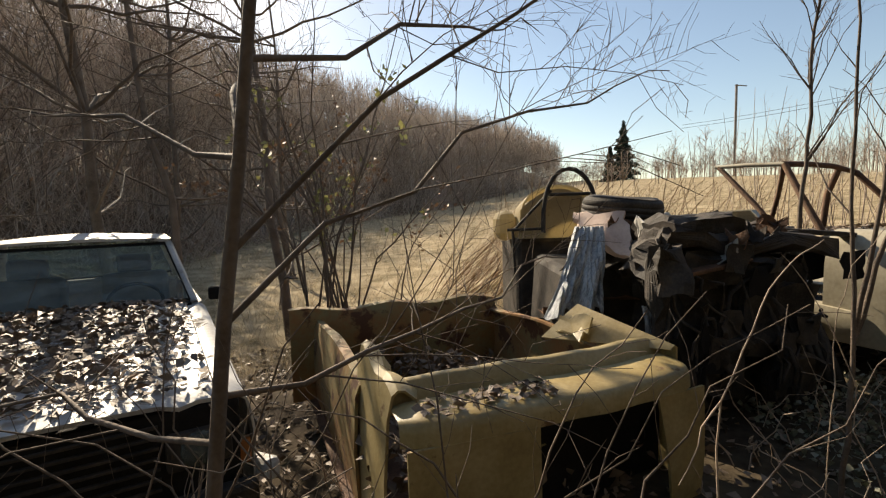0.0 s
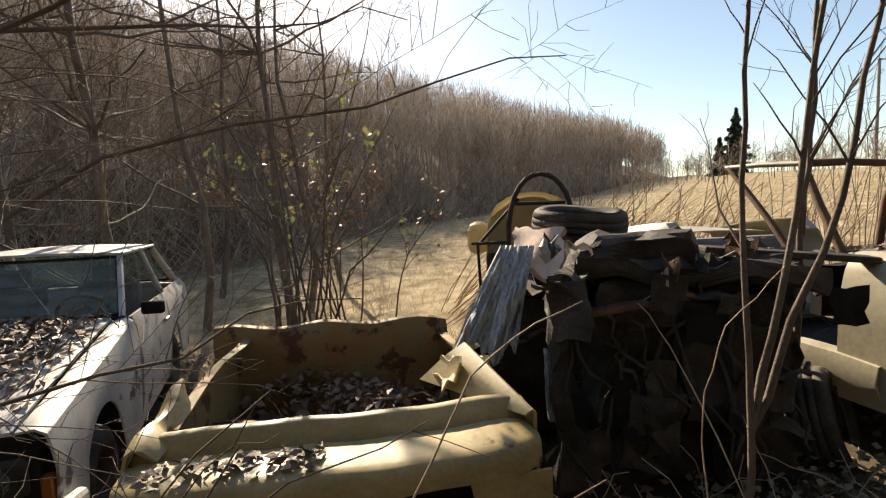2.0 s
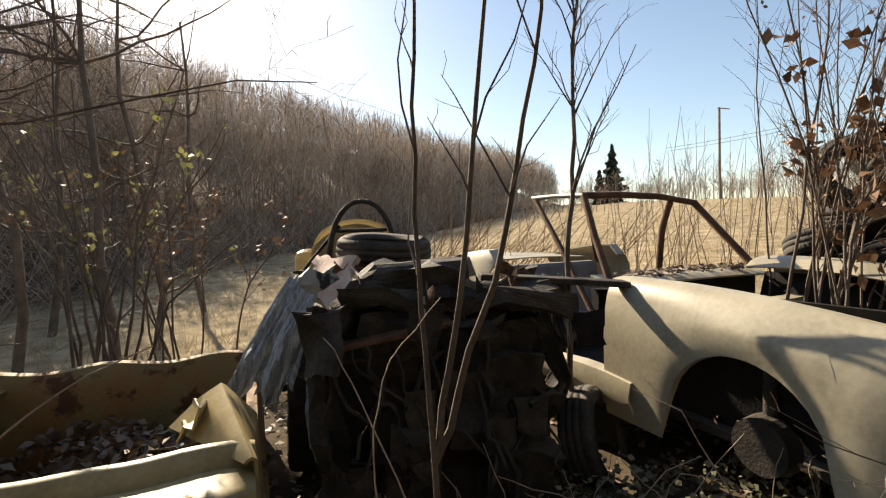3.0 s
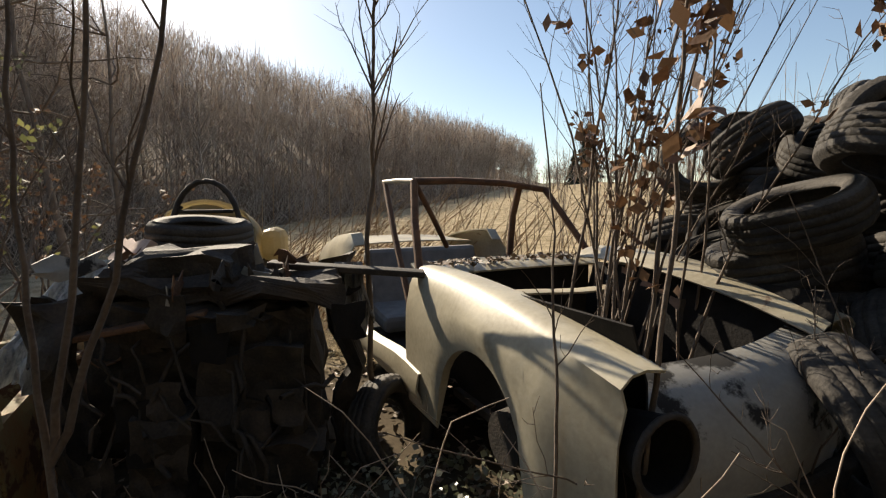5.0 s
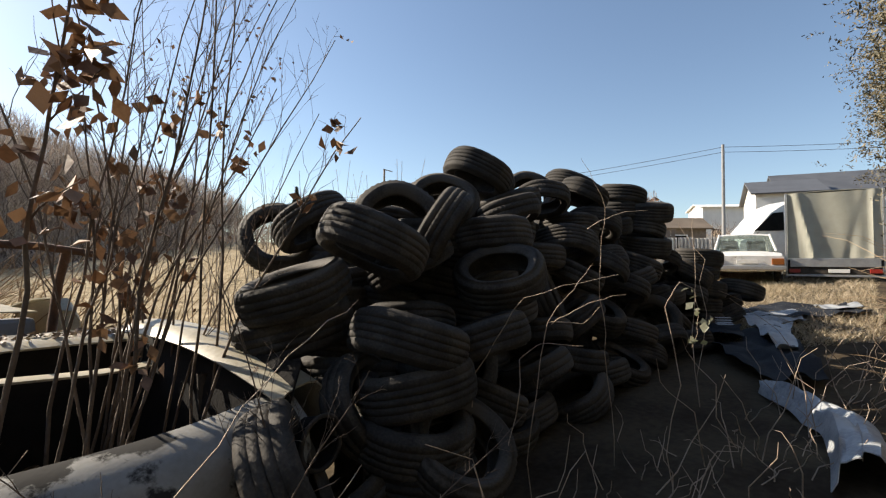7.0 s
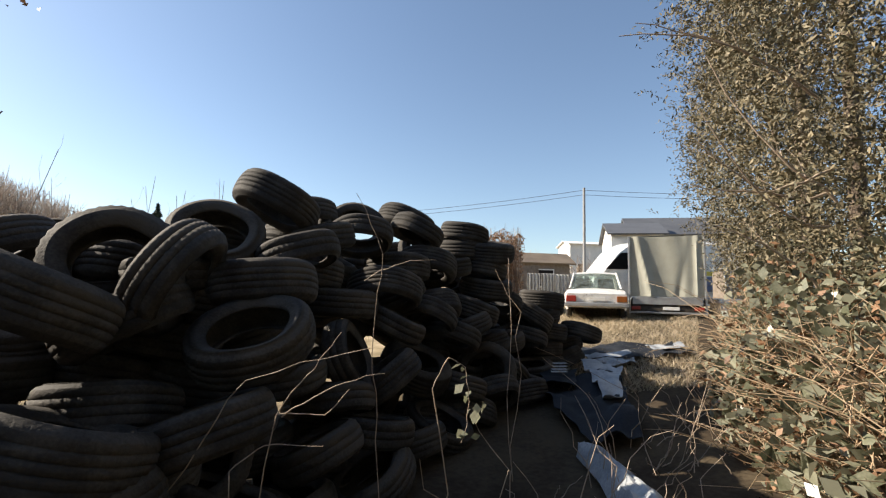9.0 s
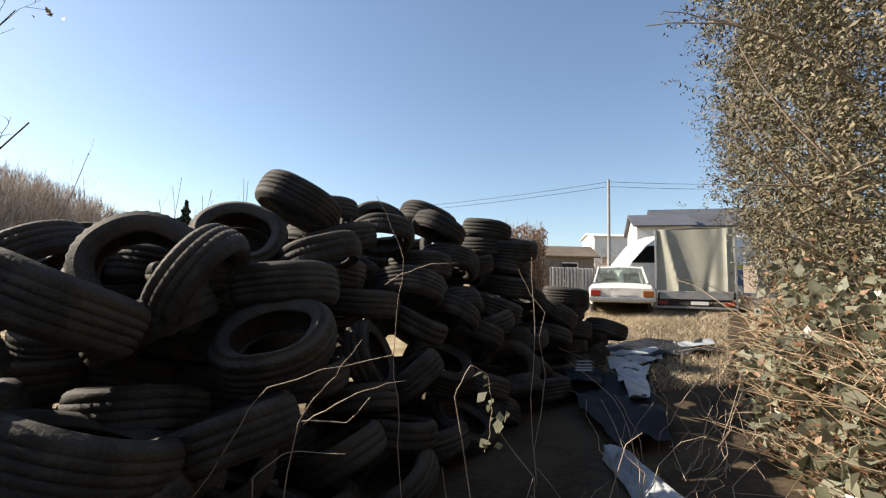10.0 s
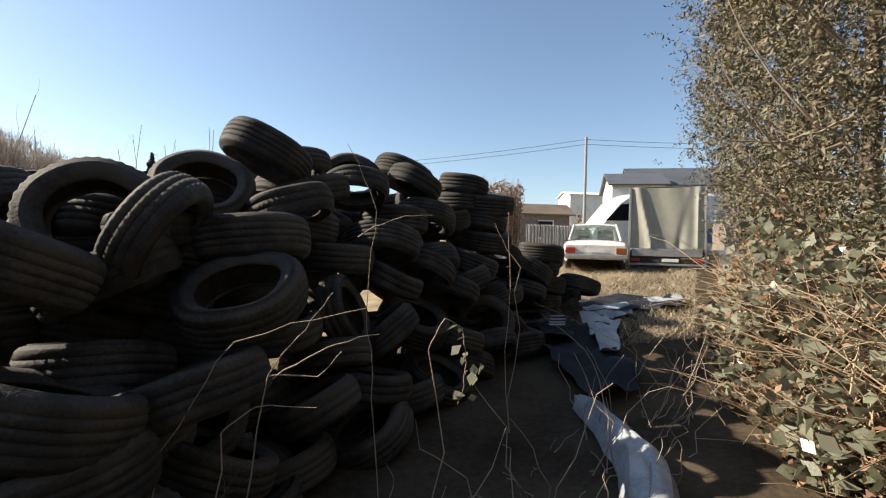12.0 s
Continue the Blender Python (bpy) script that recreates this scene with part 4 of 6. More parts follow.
def build_yellow_shell():
    sh = thing("machine_hood", pose(2.38, 5.14, 0.88, 0, 0, 8), "yellow rounded machine hood with a black tube hoop", "machine hood")
    rows = []
    for i in range(17):
        t = i / 16
        row = []
        for k in range(13):
            a = math.pi * k / 12
            r = 0.42 - 0.03 * abs(math.cos(a * 2))
            x = -r * math.cos(a)
            z = 0.52 * math.sin(a) ** 0.6 * (1 - 0.18 * t)
            row.append((x * (1 - 0.05 * t), 0.0 + 0.36 * t, z))
        rows.append(row)
    skin("hood_shell", rows, yellow_plastic, sh, 0.02)
    rows = [[(-0.38 + 0.76 * i / 8, -0.01 - 0.02 * math.sin(math.pi * i / 8), z * (0.35 + 0.65 * math.sin(math.pi * (0.12 + 0.76 * i / 8)))) for i in range(9)] for z in (0.0, 0.2, 0.38, 0.48)]
    skin("front_plate", rows, yellow_plastic, sh, 0.02)
    for s in (-1, 1):
        bm = bmesh.new()
        add_box(bm, pose(s * 0.47, 0.30, 0.12), 0.20, 0.30, 0.30, 0.08)
        part("cheek", bm, yellow_plastic, sh)
    bm = bmesh.new()
    add_box(bm, pose(0, 0.4, -0.56), 0.8, 0.7, 1.14, 0.05)
    part("lower_body", bm, dark_steel, sh)
    hoop = []
    for k in range(15):
        a = math.pi * k / 14
        hoop.append((0.06 - 0.27 * math.cos(a), -0.19 + 0.05 * math.sin(a), 0.06 + 0.60 * math.sin(a) ** 0.75))
    tubes("hoop", [(np.array(hoop), [0.022] * 15)], dark_steel, sh, 8)
    tubes("hoop_bar", [(np.array([(-0.14, -0.16, 0.42), (0.26, -0.16, 0.42)]), [0.016] * 2)], dark_steel, sh, 6)
    tubes("hoop_stay", [(np.array([(-0.46, -0.05, 0.08), (-0.31, -0.10, 0.25), (-0.12, -0.16, 0.46)]), [0.014] * 3), (np.array([(-0.52, -0.05, 0.09), (-0.19, -0.17, 0.10)]), [0.014] * 2),
                        (np.array([(-0.47, -0.06, 0.10), (-0.45, -0.06, -0.35)]), [0.014] * 2)], dark_steel, sh, 6)


build_yellow_shell()


# ---------------------------------------------------------------- tyres
def tyre_mesh(name, R, bead, width, grooves, seed, lugs=44):
    """A bare tyre: grooved tread with cross cuts, bulged walls, bead, and the hollow inside. Its axle is z."""
    rng = np.random.default_rng(seed)
    h = width / 2
    prof = []
    for k in range(grooves + 1):
        z0 = -h * 0.82 + 2 * h * 0.82 * k / (grooves + 1)
        z1 = -h * 0.82 + 2 * h * 0.82 * (k + 1) / (grooves + 1)
        crown = lambda z: R - 0.022 * (abs(z) / h) ** 2.5
        prof += [(crown(z0), z0 + 0.004, 1), (crown(z1), z1 - 0.004, 1)]
        if k < grooves:
            prof += [(R - 0.012, z1 - 0.002, 0), (R - 0.012, z1 + 0.002, 0)]
    wall = [(R - 0.028, h * 0.93, 0), (R - 0.055, h * 1.02, 0), ((R + bead) / 2 + 0.01, h * 1.05, 0), (bead + 0.035, h * 0.95, 0), (bead + 0.012, h * 0.80, 0), (bead, h * 0.70, 0), (bead + 0.004, h * 0.60, 0)]
    inner = [(bead + 0.03, h * 0.72, 0), ((R + bead) / 2, h * 0.90, 0), (R - 0.035, h * 0.72, 0)]
    half = wall + inner
    loop = prof + half + [(r, -z, c) for r, z, c in reversed(half)]
    n, seg = len(loop), lugs * 2
    vs, fs = [], []
    for i in range(seg):
        a = 2 * math.pi * i / seg
        cut = 0.007 if i % 2 else 0.0
        wob = 0.006 * math.sin(2 * a + seed) + 0.003 * math.sin(5 * a)
        for k, (r, z, c) in enumerate(loop):
            skew = 0.05 * (z / h) * (1 if c else 0)
            rr = r + wob - (cut if c else 0)
            vs.append((rr * math.cos(a + skew), rr * math.sin(a + skew), z + 0.004 * math.sin(3 * a + seed)))
    made = []
    m = len(prof)
    for label, k0, k1 in ((name, m - 1, n), ("tread", 0, m - 1)):
        keep = list(range(k0, k1 + 1)) if label == "tread" else list(range(k0, n)) + [0]
        w = len(keep)
        part_vs = [vs[i * n + k] for i in range(seg) for k in keep]
        part_fs = [(i * w + k, ((i + 1) % seg) * w + k, ((i + 1) % seg) * w + k + 1, i * w + k + 1) for i in range(seg) for k in range(w - 1)]
        me = bpy.data.meshes.new(label)
        me.from_pydata(part_vs, [], part_fs)
        me.materials.append(rubber)
        me.polygons.foreach_set("use_smooth", [True] * len(me.polygons))
        made.append(me)
    return made


TYRES = [tyre_mesh("tyre", 0.315, 0.195, 0.205, 3, 1), tyre_mesh("tyre", 0.335, 0.200, 0.235, 4, 2, 40), tyre_mesh("tyre", 0.295, 0.185, 0.185, 2, 3, 48), tyre_mesh("tyre", 0.36, 0.205, 0.225, 3, 5, 36)]
tyre_labels = ("worn black car tyre with grooved tread on the heap", "wide black car tyre with dusty tread on the heap", "narrow worn black car tyre on the heap", "large coarse-treaded black tyre on the heap")


def tyre(kind, m, label=""):
    ob = new("tyre", TYRES[kind][0])
    ob.matrix_basis = m
    new("tread", TYRES[kind][1]).parent = ob
    return tagged(ob, label or tyre_labels[kind], "tyre", "heap of old tyres")


# tyres whose place and tilt stand out: kind, place, tilts
SINGLE = [
    (0, (6.07, 3.64, 1.25), (14, -16, -38)),
    (3, (6.12, 3.80, 1.02), (9, -12, -43)),
    (1, (6.50, 3.54, 1.53), (-14, 20, -36)),
    (0, (6.46, 4.62, 1.74), (-8, -36, -30)),
    (0, (6.30, 4.98, 1.62), (68, 0, -6)),
    (2, (6.78, 5.22, 1.80), (58, 0, -20)),
    (1, (6.89, 3.98, 1.70), (70, 0, -18)),
    (0, (7.08, 3.69, 1.65), (4, -62, -43)),
    (1, (7.12, 4.50, 1.72), (-6, 8, -20)),
    (0, (6.88, 4.42, 1.62), (22, -10, 10)),
    (0, (6.86, 3.72, 1.02), (-8, 12, 30)),
    (1, (6.90, 3.62, 0.74), (6, -6, 0)),
    (0, (7.36, 3.95, 1.06), (10, 6, 50)),
    (1, (6.42, 3.70, 0.72), (-4, 8, 15)),
    (0, (7.50, 4.32, 1.95), (52, 0, -22)),
    (1, (7.72, 4.80, 1.92), (-4, 6, 10)),
    (1, (8.02, 4.52, 2.30), (-10, 24, -36)),
    (0, (8.62, 5.15, 2.36), (-6, -10, -43)),
    (0, (9.15, 5.02, 2.28), (60, 0, -24)),
    (1, (9.80, 4.98, 2.42), (-8, 20, -40)),
    (2, (9.72, 4.70, 2.30), (-4, 26, -30)),
    (0, (10.75, 4.92, 2.42), (6, 5, 0)),
    (1, (10.98, 4.72, 2.20), (10, -6, 0)),
    (0, (10.95, 4.78, 1.98), (4, 9, 0)),
    (1, (10.98, 4.75, 1.76), (12, -3, 0)),
    (0, (10.75, 4.95, 2.20), (3, 2, 0)),
    (0, (7.38, 3.42, 1.35), (30, -11, -36)),
    (1, (7.60, 3.82, 1.62), (-8, -8, -40)),
    (2, (7.95, 4.02, 1.86), (-12, -16, -20)),
    (1, (6.60, 3.26, 0.98), (-12, 14, -30)),
    (1, (6.64, 3.24, 0.74), (-9, -6, 20)),
    (0, (7.15, 3.32, 0.96), (-14, -12, 0)),
    (0, (7.20, 4.10, 1.36), (14, 10, 0)),
    (0, (6.95, 4.20, 1.10), (-3, 14, 0)),
    (1, (6.72, 4.42, 1.36), (15, -16, 0)),
    (1, (6.62, 3.22, 0.50), (12, -3, 20)),
    (0, (6.66, 3.2, 0.29), (1, 2, 10)),
    (3, (5.90, 3.02, 0.46), (0, 66, -16)),
    (2, (6.40, 3.36, 0.64), (66, 0, 34)),
    (0, (6.78, 3.02, 0.44), (40, 20, -20)),
    (1, (12.3, 4.75, 1.62), (4, 3, 0)),
    (0, (12.28, 4.78, 1.40), (2, -8, 30)),
    (1, (12.33, 4.72, 1.17), (9, 2, 60)),
    (0, (12.3, 4.75, 0.94), (2, 1, 0)),
    (1, (12.3, 4.75, 0.71), (0, 2, 0)),
    (0, (12.9, 4.45, 1.15), (16, 4, 60)),
]
for kind, p, r in SINGLE:
    tyre(kind, pose(*p, *r))


def heap_top(x):
    """Height of the heap over its length."""
    pts = ((5.7, 0.9), (6.3, 1.35), (7.0, 1.75), (7.9, 2.15), (9.0, 2.35), (11.0, 2.35), (11.3, 1.95), (11.6, 1.72), (12.8, 1.62), (13.4, 1.2))
    for (a, za), (b, zb) in zip(pts, pts[1:]):
        if x <= b:
            return za + (zb - za) * max(0, x - a) / (b - a)
    return 0.6


def heap_front(x, z):
    """Where the heap's face stands, as y over x and height."""
    foot = 2.85 + 0.19 * (x - 6.0)
    return foot + 0.42 * max(0, z - 0.1)


rng = np.random.default_rng(77)
taken = [Vector(p) for _, p, _ in SINGLE]
x = 6.35
while x < 13.3:
    top = heap_top(x)
    z = ground_z(x, 3.5) + 0.14
    while z < top - 0.12:
        for row in range(4):
            y = heap_front(x, z) + 0.30 + 0.52 * row + rng.uniform(-0.12, 0.12)
            p = Vector((x + rng.uniform(-0.16, 0.16), y, z + rng.uniform(-0.05, 0.05) - 0.06 * (row > 2)))
            if min((p - q).length for q in taken) < 0.27:
                continue
            if row > 1 and z < top - 0.6:
                continue
            tip = rng.random()
            r = (rng.normal() * 18 + 4, rng.normal() * 18, rng.uniform(0, 360)) if tip < 0.85 else (rng.uniform(55, 88), rng.normal() * 12, rng.uniform(-60, 60))
            if row == 0 and tip < 0.75:
                r = (rng.normal() * 17 - 4, rng.normal() * 17, rng.normal() * 25 - 30)
            tyre(int(rng.integers(0, 3)), pose(*p, *r))
            taken.append(p)
        z += 0.235
    x += 0.50
# a tyre on the machine and a few loose ones on the ground
tagged(tyre(0, pose(2.74, 4.36, 1.14, 5, 4, 0), "worn black tyre lying flat on the old machine"), group="loose tyres")
tagged(tyre(0, pose(4.02, 3.95, 0.02, 70, 0, 60), "muddy black tyre lying beside the white wreck"), group="loose tyres")


# ---------------------------------------------------------------- woods and field
rng = np.random.default_rng(11)


def far_tree(lines, x, y, h, rng, r=0.09, shoots=16, depth=1):
    z = ground_z(x, y)
    lean = rng.normal(size=2) * 0.05 * h
    line = bent(rng, (x, y, z - 0.1), (x + lean[0], y + lean[1], z + h), 6, 0.05)
    lines.append((line, np.linspace(r * 0.75, r * 0.10, 6)))
    for _ in range(shoots):
        t = rng.uniform(0.22, 0.90)
        i = min(int(t * 5), 4)
        p = line[i] + (line[i + 1] - line[i]) * (t * 5 - i)
        a = rng.uniform(0, 2 * math.pi)
        ln = h * rng.uniform(0.14, 0.36) * (1.15 - t) + 0.4
        d = np.array([math.cos(a) * 0.7, math.sin(a) * 0.7, rng.uniform(0.5, 1.3)])
        d /= np.linalg.norm(d)
        s = stick(rng, p, p + d * ln)
        lines.append((s, np.linspace(r * 0.36, r * 0.12, 3)))
        for _ in range(depth):
            q = s[1] + (s[2] - s[1]) * rng.random()
            d2 = d + rng.normal(size=3) * 0.55
            d2 /= np.linalg.norm(d2)
            lines.append((stick(rng, q, q + d2 * ln * 0.6), np.linspace(r * 0.2, r * 0.09, 3)))


def crown_twigs(rng, x, y, h, near, count):
    """Fine upright twigs that fill a bare crown, as thin blades."""
    z = ground_z(x, y)
    wide = 0.17 * h
    a, q = rng.uniform(0, 2 * np.pi, count), np.sqrt(rng.random(count))
    u = rng.random(count) ** 0.7
    spread = wide * np.sin(np.pi * np.clip(0.12 + 0.80 * u, 0, 1)) * q
    foot = np.stack([x + spread * np.cos(a), y + spread * np.sin(a), z + h * (0.30 + 0.66 * u)], 1)
    d = np.stack([np.cos(a) * 0.45 * q, np.sin(a) * 0.45 * q, np.ones(count)], 1) + rng.normal(size=(count, 3)) * 0.30
    tip = foot + d * (h * rng.uniform(0.05, 0.15, count))[:, None]
    b = rng.uniform(0, np.pi, count)
    w = np.stack([np.cos(b), np.sin(b), np.zeros(count)], 1) * (0.006 + 0.00030 * near) * rng.uniform(0.6, 1.5, count)[:, None]
    return np.stack([foot - w, foot + w, tip + w * 0.3, tip - w * 0.3], 1)


def build_woods():
    lines, fine = [], []
    # along the edge, near to far, then up the slope behind it
    for _ in range(1250):
        y = 4 + 125 * rng.random() ** 1.35
        into = abs(rng.normal()) * 3 + 14 * rng.random() ** 1.4 if rng.random() < 0.42 else 2 + 62 * rng.random() ** 1.2
        x = wood_edge(y) - into + 0.8
        near = math.hypot(x - 3, y - 1)
        if x < -60:
            continue
        far_tree(lines, x, y, rng.uniform(5.0, 9.0) + 0.02 * near, rng, r=rng.uniform(0.022, 0.055) + 0.0005 * near, shoots=int(34 if near < 24 else 26 if near < 50 else 18), depth=2)
        fine.append(crown_twigs(rng, x, y, rng.uniform(6.0, 9.6) + 0.02 * near, near, 55))
    tagged(tubes("woods", lines, far_bark, None, 3), "dense bare grey-brown deciduous wood on a hillside", "woods", kind="stuff")
    tagged(quads("wood_crowns", np.concatenate(fine), far_bark), "fine bare twigs filling the crowns of the wood", "twigs", kind="stuff")
    # undergrowth
    lines = []
    for _ in range(6500):
        y = 3 + 75 * rng.random() ** 1.6
        x = wood_edge(y) + 1.2 - 10 * rng.random() ** 1.3
        z = ground_z(x, y)
        a = rng.uniform(0, 2 * math.pi)
        ln = rng.uniform(0.9, 3.2)
        d = np.array([math.cos(a) * 0.7, math.sin(a) * 0.7, rng.uniform(0.2, 1.3)])
        lines.append((stick(rng, (x, y, z), np.array((x, y, z)) + d * ln, 0.12), np.linspace(0.009, 0.003, 3) * (1 + y / 25)))
    tagged(tubes("undergrowth", lines, far_bark, None, 3), "tangled bare brown undergrowth at the wood's edge", "undergrowth", kind="stuff")
    # far scrub on the skyline behind the field
    lines = []
    for _ in range(800):
        a = rng.uniform(-66, 8)
        d = rng.uniform(42, 105)
        x, y = 5 + d * math.sin(radians(-a)), 2 + d * math.cos(radians(a))
        if x < wood_edge(y) + 1:
            continue
        far_tree(lines, x, y, rng.uniform(1.5, 4.6), rng, r=0.06, shoots=13, depth=1)
    tagged(tubes("scrub", lines, far_bark, None, 3), "low bare scrub along the far edge of the field", "scrub", kind="stuff")
    q = []
    n = 2600
    y = 4 + 60 * rng.random(n) ** 1.4
    x = np.array([wood_edge(v) for v in y]) + 0.8 - 9 * rng.random(n)
    z = np.array([level(a, b) for a, b in zip(x, y)]) + 3.2 * rng.random(n) ** 1.5
    tagged(quads("clinging_leaves", leaf_quads(rng, np.stack([x, y, z], 1), 0.10), dry_leaf), "brown leaves still hanging in the undergrowth", "leaves", kind="stuff")


build_woods()


def build_grass():
    n = 46000
    d = 5 + 34 * rng.random(n) ** 1.7
    a = np.radians(rng.uniform(-50, 48, n))
    x, y = 3 - d * np.sin(a), 1.0 + d * np.cos(a)
    ok = (y > 5.4 + 0.5 * np.sin(x * 2)) & (x > np.array([wood_edge(v) for v in y]) - 0.5)
    x, y, d = x[ok], y[ok], d[ok]
    z = np.array([ground_z(p, q) for p, q in zip(x, y)]) - 0.01
    clump = 0.10 + 0.16 * np.clip(np.sin(x * 1.7 + np.sin(y * 1.1) * 2) * np.sin(y * 1.3), 0, 1)
    q = blade_quads(rng, np.stack([x, y, z], 1), 1.0, 0.55, 0.004)
    mid = q[:, :2].mean(1, keepdims=True)
    q = mid + (q - mid) * np.stack([np.ones_like(clump), np.ones_like(clump), np.ones_like(clump)], 1)[:, None] * (clump + 0.10)[:, None, None] * np.array([1.3, 1.3, 1.0])
    q[:, 1] += (q[:, 1] - q[:, 0]) * (d / 6)[:, None]
    tagged(quads("field_grass", q, grass_mat), "matted dry straw-coloured grass with green in it", "grass", kind="stuff")


build_grass()


def build_reeds():
    """Leaning straw stalks in the field behind the wrecks and tall weeds on the heap's far side."""
    lines = []
    for _ in range(120):
        x, y = rng.uniform(2.0, 5.5), rng.uniform(6.2, 9.0)
        z = ground_z(x, y)
        h = rng.uniform(0.9, 2.1)
        lines.append((bent(rng, (x, y, z), (x + h * rng.uniform(-0.2, 1.0), y + rng.normal() * 0.2, z + h), 5, 0.08, 0.04), np.linspace(0.009, 0.004, 5)))
    for _ in range(230):
        x, y = rng.uniform(0.9, 3.6), rng.uniform(7.0, 9.2)
        z = ground_z(x, y) + 0.25 * rng.random()
        h = rng.uniform(0.9, 2.0)
        lines.append((bent(rng, (x, y, z), (x + h * rng.uniform(0.5, 1.1), y + rng.normal() * 0.25, z + h * rng.uniform(0.5, 0.9)), 5, 0.08, 0.05), np.linspace(0.008, 0.003, 5)))
    tagged(tubes("reeds", lines, weed_mat, None, 3), "pale dry reed stalks leaning in the field", "reeds", kind="stuff")
    lines = []
    for _ in range(90):
        x, y = rng.uniform(6.0, 10.5), rng.uniform(6.8, 10.5)
        z = ground_z(x, y)
        h = rng.uniform(1.6, 2.9)
        lines.append((bent(rng, (x, y, z), (x + rng.normal() * 0.3, y + rng.normal() * 0.3, z + h), 5, 0.08), np.linspace(0.010, 0.003, 5)))
        twigs(rng, lines[-1][0], 0.008, 4, 0.5, 0.7, 1, out=lines)
    tagged(tubes("weeds", lines, far_bark, None, 3), "tall dry brown weeds behind the tyre heap", "weeds", kind="stuff")


build_reeds()


def spruce(x, y, top, name, label):
    z = ground_z(x, y)
    h = top - z
    t = thing(name, pose(x, y, z), label, "tree")
    tubes("trunk", [(np.array([(0, 0, -0.2), (0, 0, h * 0.5), (0, 0, h * 0.98)]), [0.16, 0.09, 0.02])], bark, t, 6)
    r = np.random.default_rng(int(x * 7))
    n = 3800
    u = r.random(n) ** 0.75
    zz = h * (0.04 + 0.95 * (1 - u))
    rad = 0.30 * h * u ** 0.9 * (0.75 + 0.25 * np.sin(zz * 6.0)) * np.sqrt(r.random(n))
    a = r.uniform(0, 2 * np.pi, n)
    rad = rad * (1 + 0.18 * np.sin(3 * a + zz))
    tagged(quads("crown", leaf_quads(r, np.stack([rad * np.cos(a), rad * np.sin(a), zz - rad * 0.25], 1), 0.45, 0.3), spruce_leaf, t), kind="stuff")


spruce(23.1, 64.9, 12.3, "spruce", "dark green spruce standing alone by the field")
spruce(21.6, 65.6, 9.0, "spruce", "small dark spruce beside a taller one")


# ---------------------------------------------------------------- saplings and branches near the path
def sapling(name, stems, r, label, shoots, length, seed, leaves=None, leaf_size=0.07, leaf_count=60, mat=bark, depth=2, up=0.6, leaf_zone=(0.4, 1.0), clump=4):
    """stems: lists of points from the foot to the tip."""
    g = np.random.default_rng(seed)
    foot = stems[0][0]
    t = thing(name, pose(*foot), label, "sapling")
    main, side = [], []
    for pts in stems:
        p = np.array(pts, float) - np.array(foot)
        fine = []
        for a, b in zip(p, p[1:]):
            seg = bent(g, a, b, 6, 0.07)
            fine += list(seg[:-1])
        fine.append(p[-1])
        fine = np.array(fine)
        main.append((fine, np.linspace(r, r * 0.25, len(fine))))
        twigs(g, fine[len(fine) // 3:], r * 0.8, shoots, length, up, depth, 0.75, side)
    for one in main:
        tubes("stem", [one], mat, t, 6)
    if side:
        tagged(tubes("branchwork", side, mat, t, 4), kind="stuff")
    if leaves:
        pts = []
        for _ in range(leaf_count):
            line = side[g.integers(0, len(side))][0] if g.random() < 0.8 else main[g.integers(0, len(main))][0]
            p = line[g.integers(0, len(line))]
            if leaf_zone[0] <= p[2] / max(0.1, max(m[0][-1][2] for m in main)) <= leaf_zone[1]:
                pts += [p + g.normal(size=3) * 0.04 + np.array([0, 0, -0.03]) for _ in range(clump)]
        if pts:
            tagged(quads("leaves", leaf_quads(g, np.array(pts), leaf_size, 0.0, 0.6), leaves, t), kind="stuff")
    return t


def on_ground(x, y, sink=0.03):
    return (x, y, ground_z(x, y) - sink)


# the forked clump in front of the machine
f = on_ground(3.16, 2.60)
fork = (3.18, 2.60, 0.56)
sapling("sapling", [[f, fork, (3.15, 2.61, 1.15), (3.16, 2.62, 1.95), (3.10, 2.66, 3.0)], [fork, (3.27, 2.62, 1.05), (3.37, 2.63, 1.95), (3.45, 2.6, 3.1)], [fork, (3.38, 2.65, 1.10), (3.55, 2.70, 1.95), (3.60, 2.7, 2.7)]],
        0.013, "thin bare grey sapling with three stems", 7, 0.6, 31)
sapling("sapling", [[on_ground(3.88, 3.98), (3.90, 4.0, 0.8), (3.93, 4.0, 1.6), (3.98, 4.0, 2.57), (4.02, 4.05, 3.7)]], 0.021, "slender bare sapling growing beside the white wreck", 26, 0.85, 32, up=0.6)
sapling("sapling", [[on_ground(4.70, 2.74), (4.70, 2.76, 0.6), (4.69, 2.79, 1.1), (4.66, 2.85, 1.7)]], 0.008, "thin bare shoot in front of the white wreck", 5, 0.3, 33)
sapling("sapling", [[on_ground(4.90, 2.72), (4.98, 2.72, 0.6), (5.06, 2.74, 1.3), (5.10, 2.78, 2.0), (5.12, 2.80, 2.9)]], 0.012, "bare sapling with a few curled brown leaves", 8, 0.45, 34, dry_leaf, 0.085, 26, leaf_zone=(0.45, 0.98), clump=9)
stems = []
for k in range(9):
    g = np.random.default_rng(100 + k)
    bx, by = 5.12 + 0.12 * g.normal(), 3.72 + 0.12 * g.normal()
    tx, ty, tz = bx + g.normal() * 0.38 + 0.12, by + g.normal() * 0.25, g.uniform(1.9, 3.3)
    stems.append([(bx, by, 0.05), (bx + (tx - bx) * 0.35, by + (ty - by) * 0.35, tz * 0.5), (tx, ty, tz)])
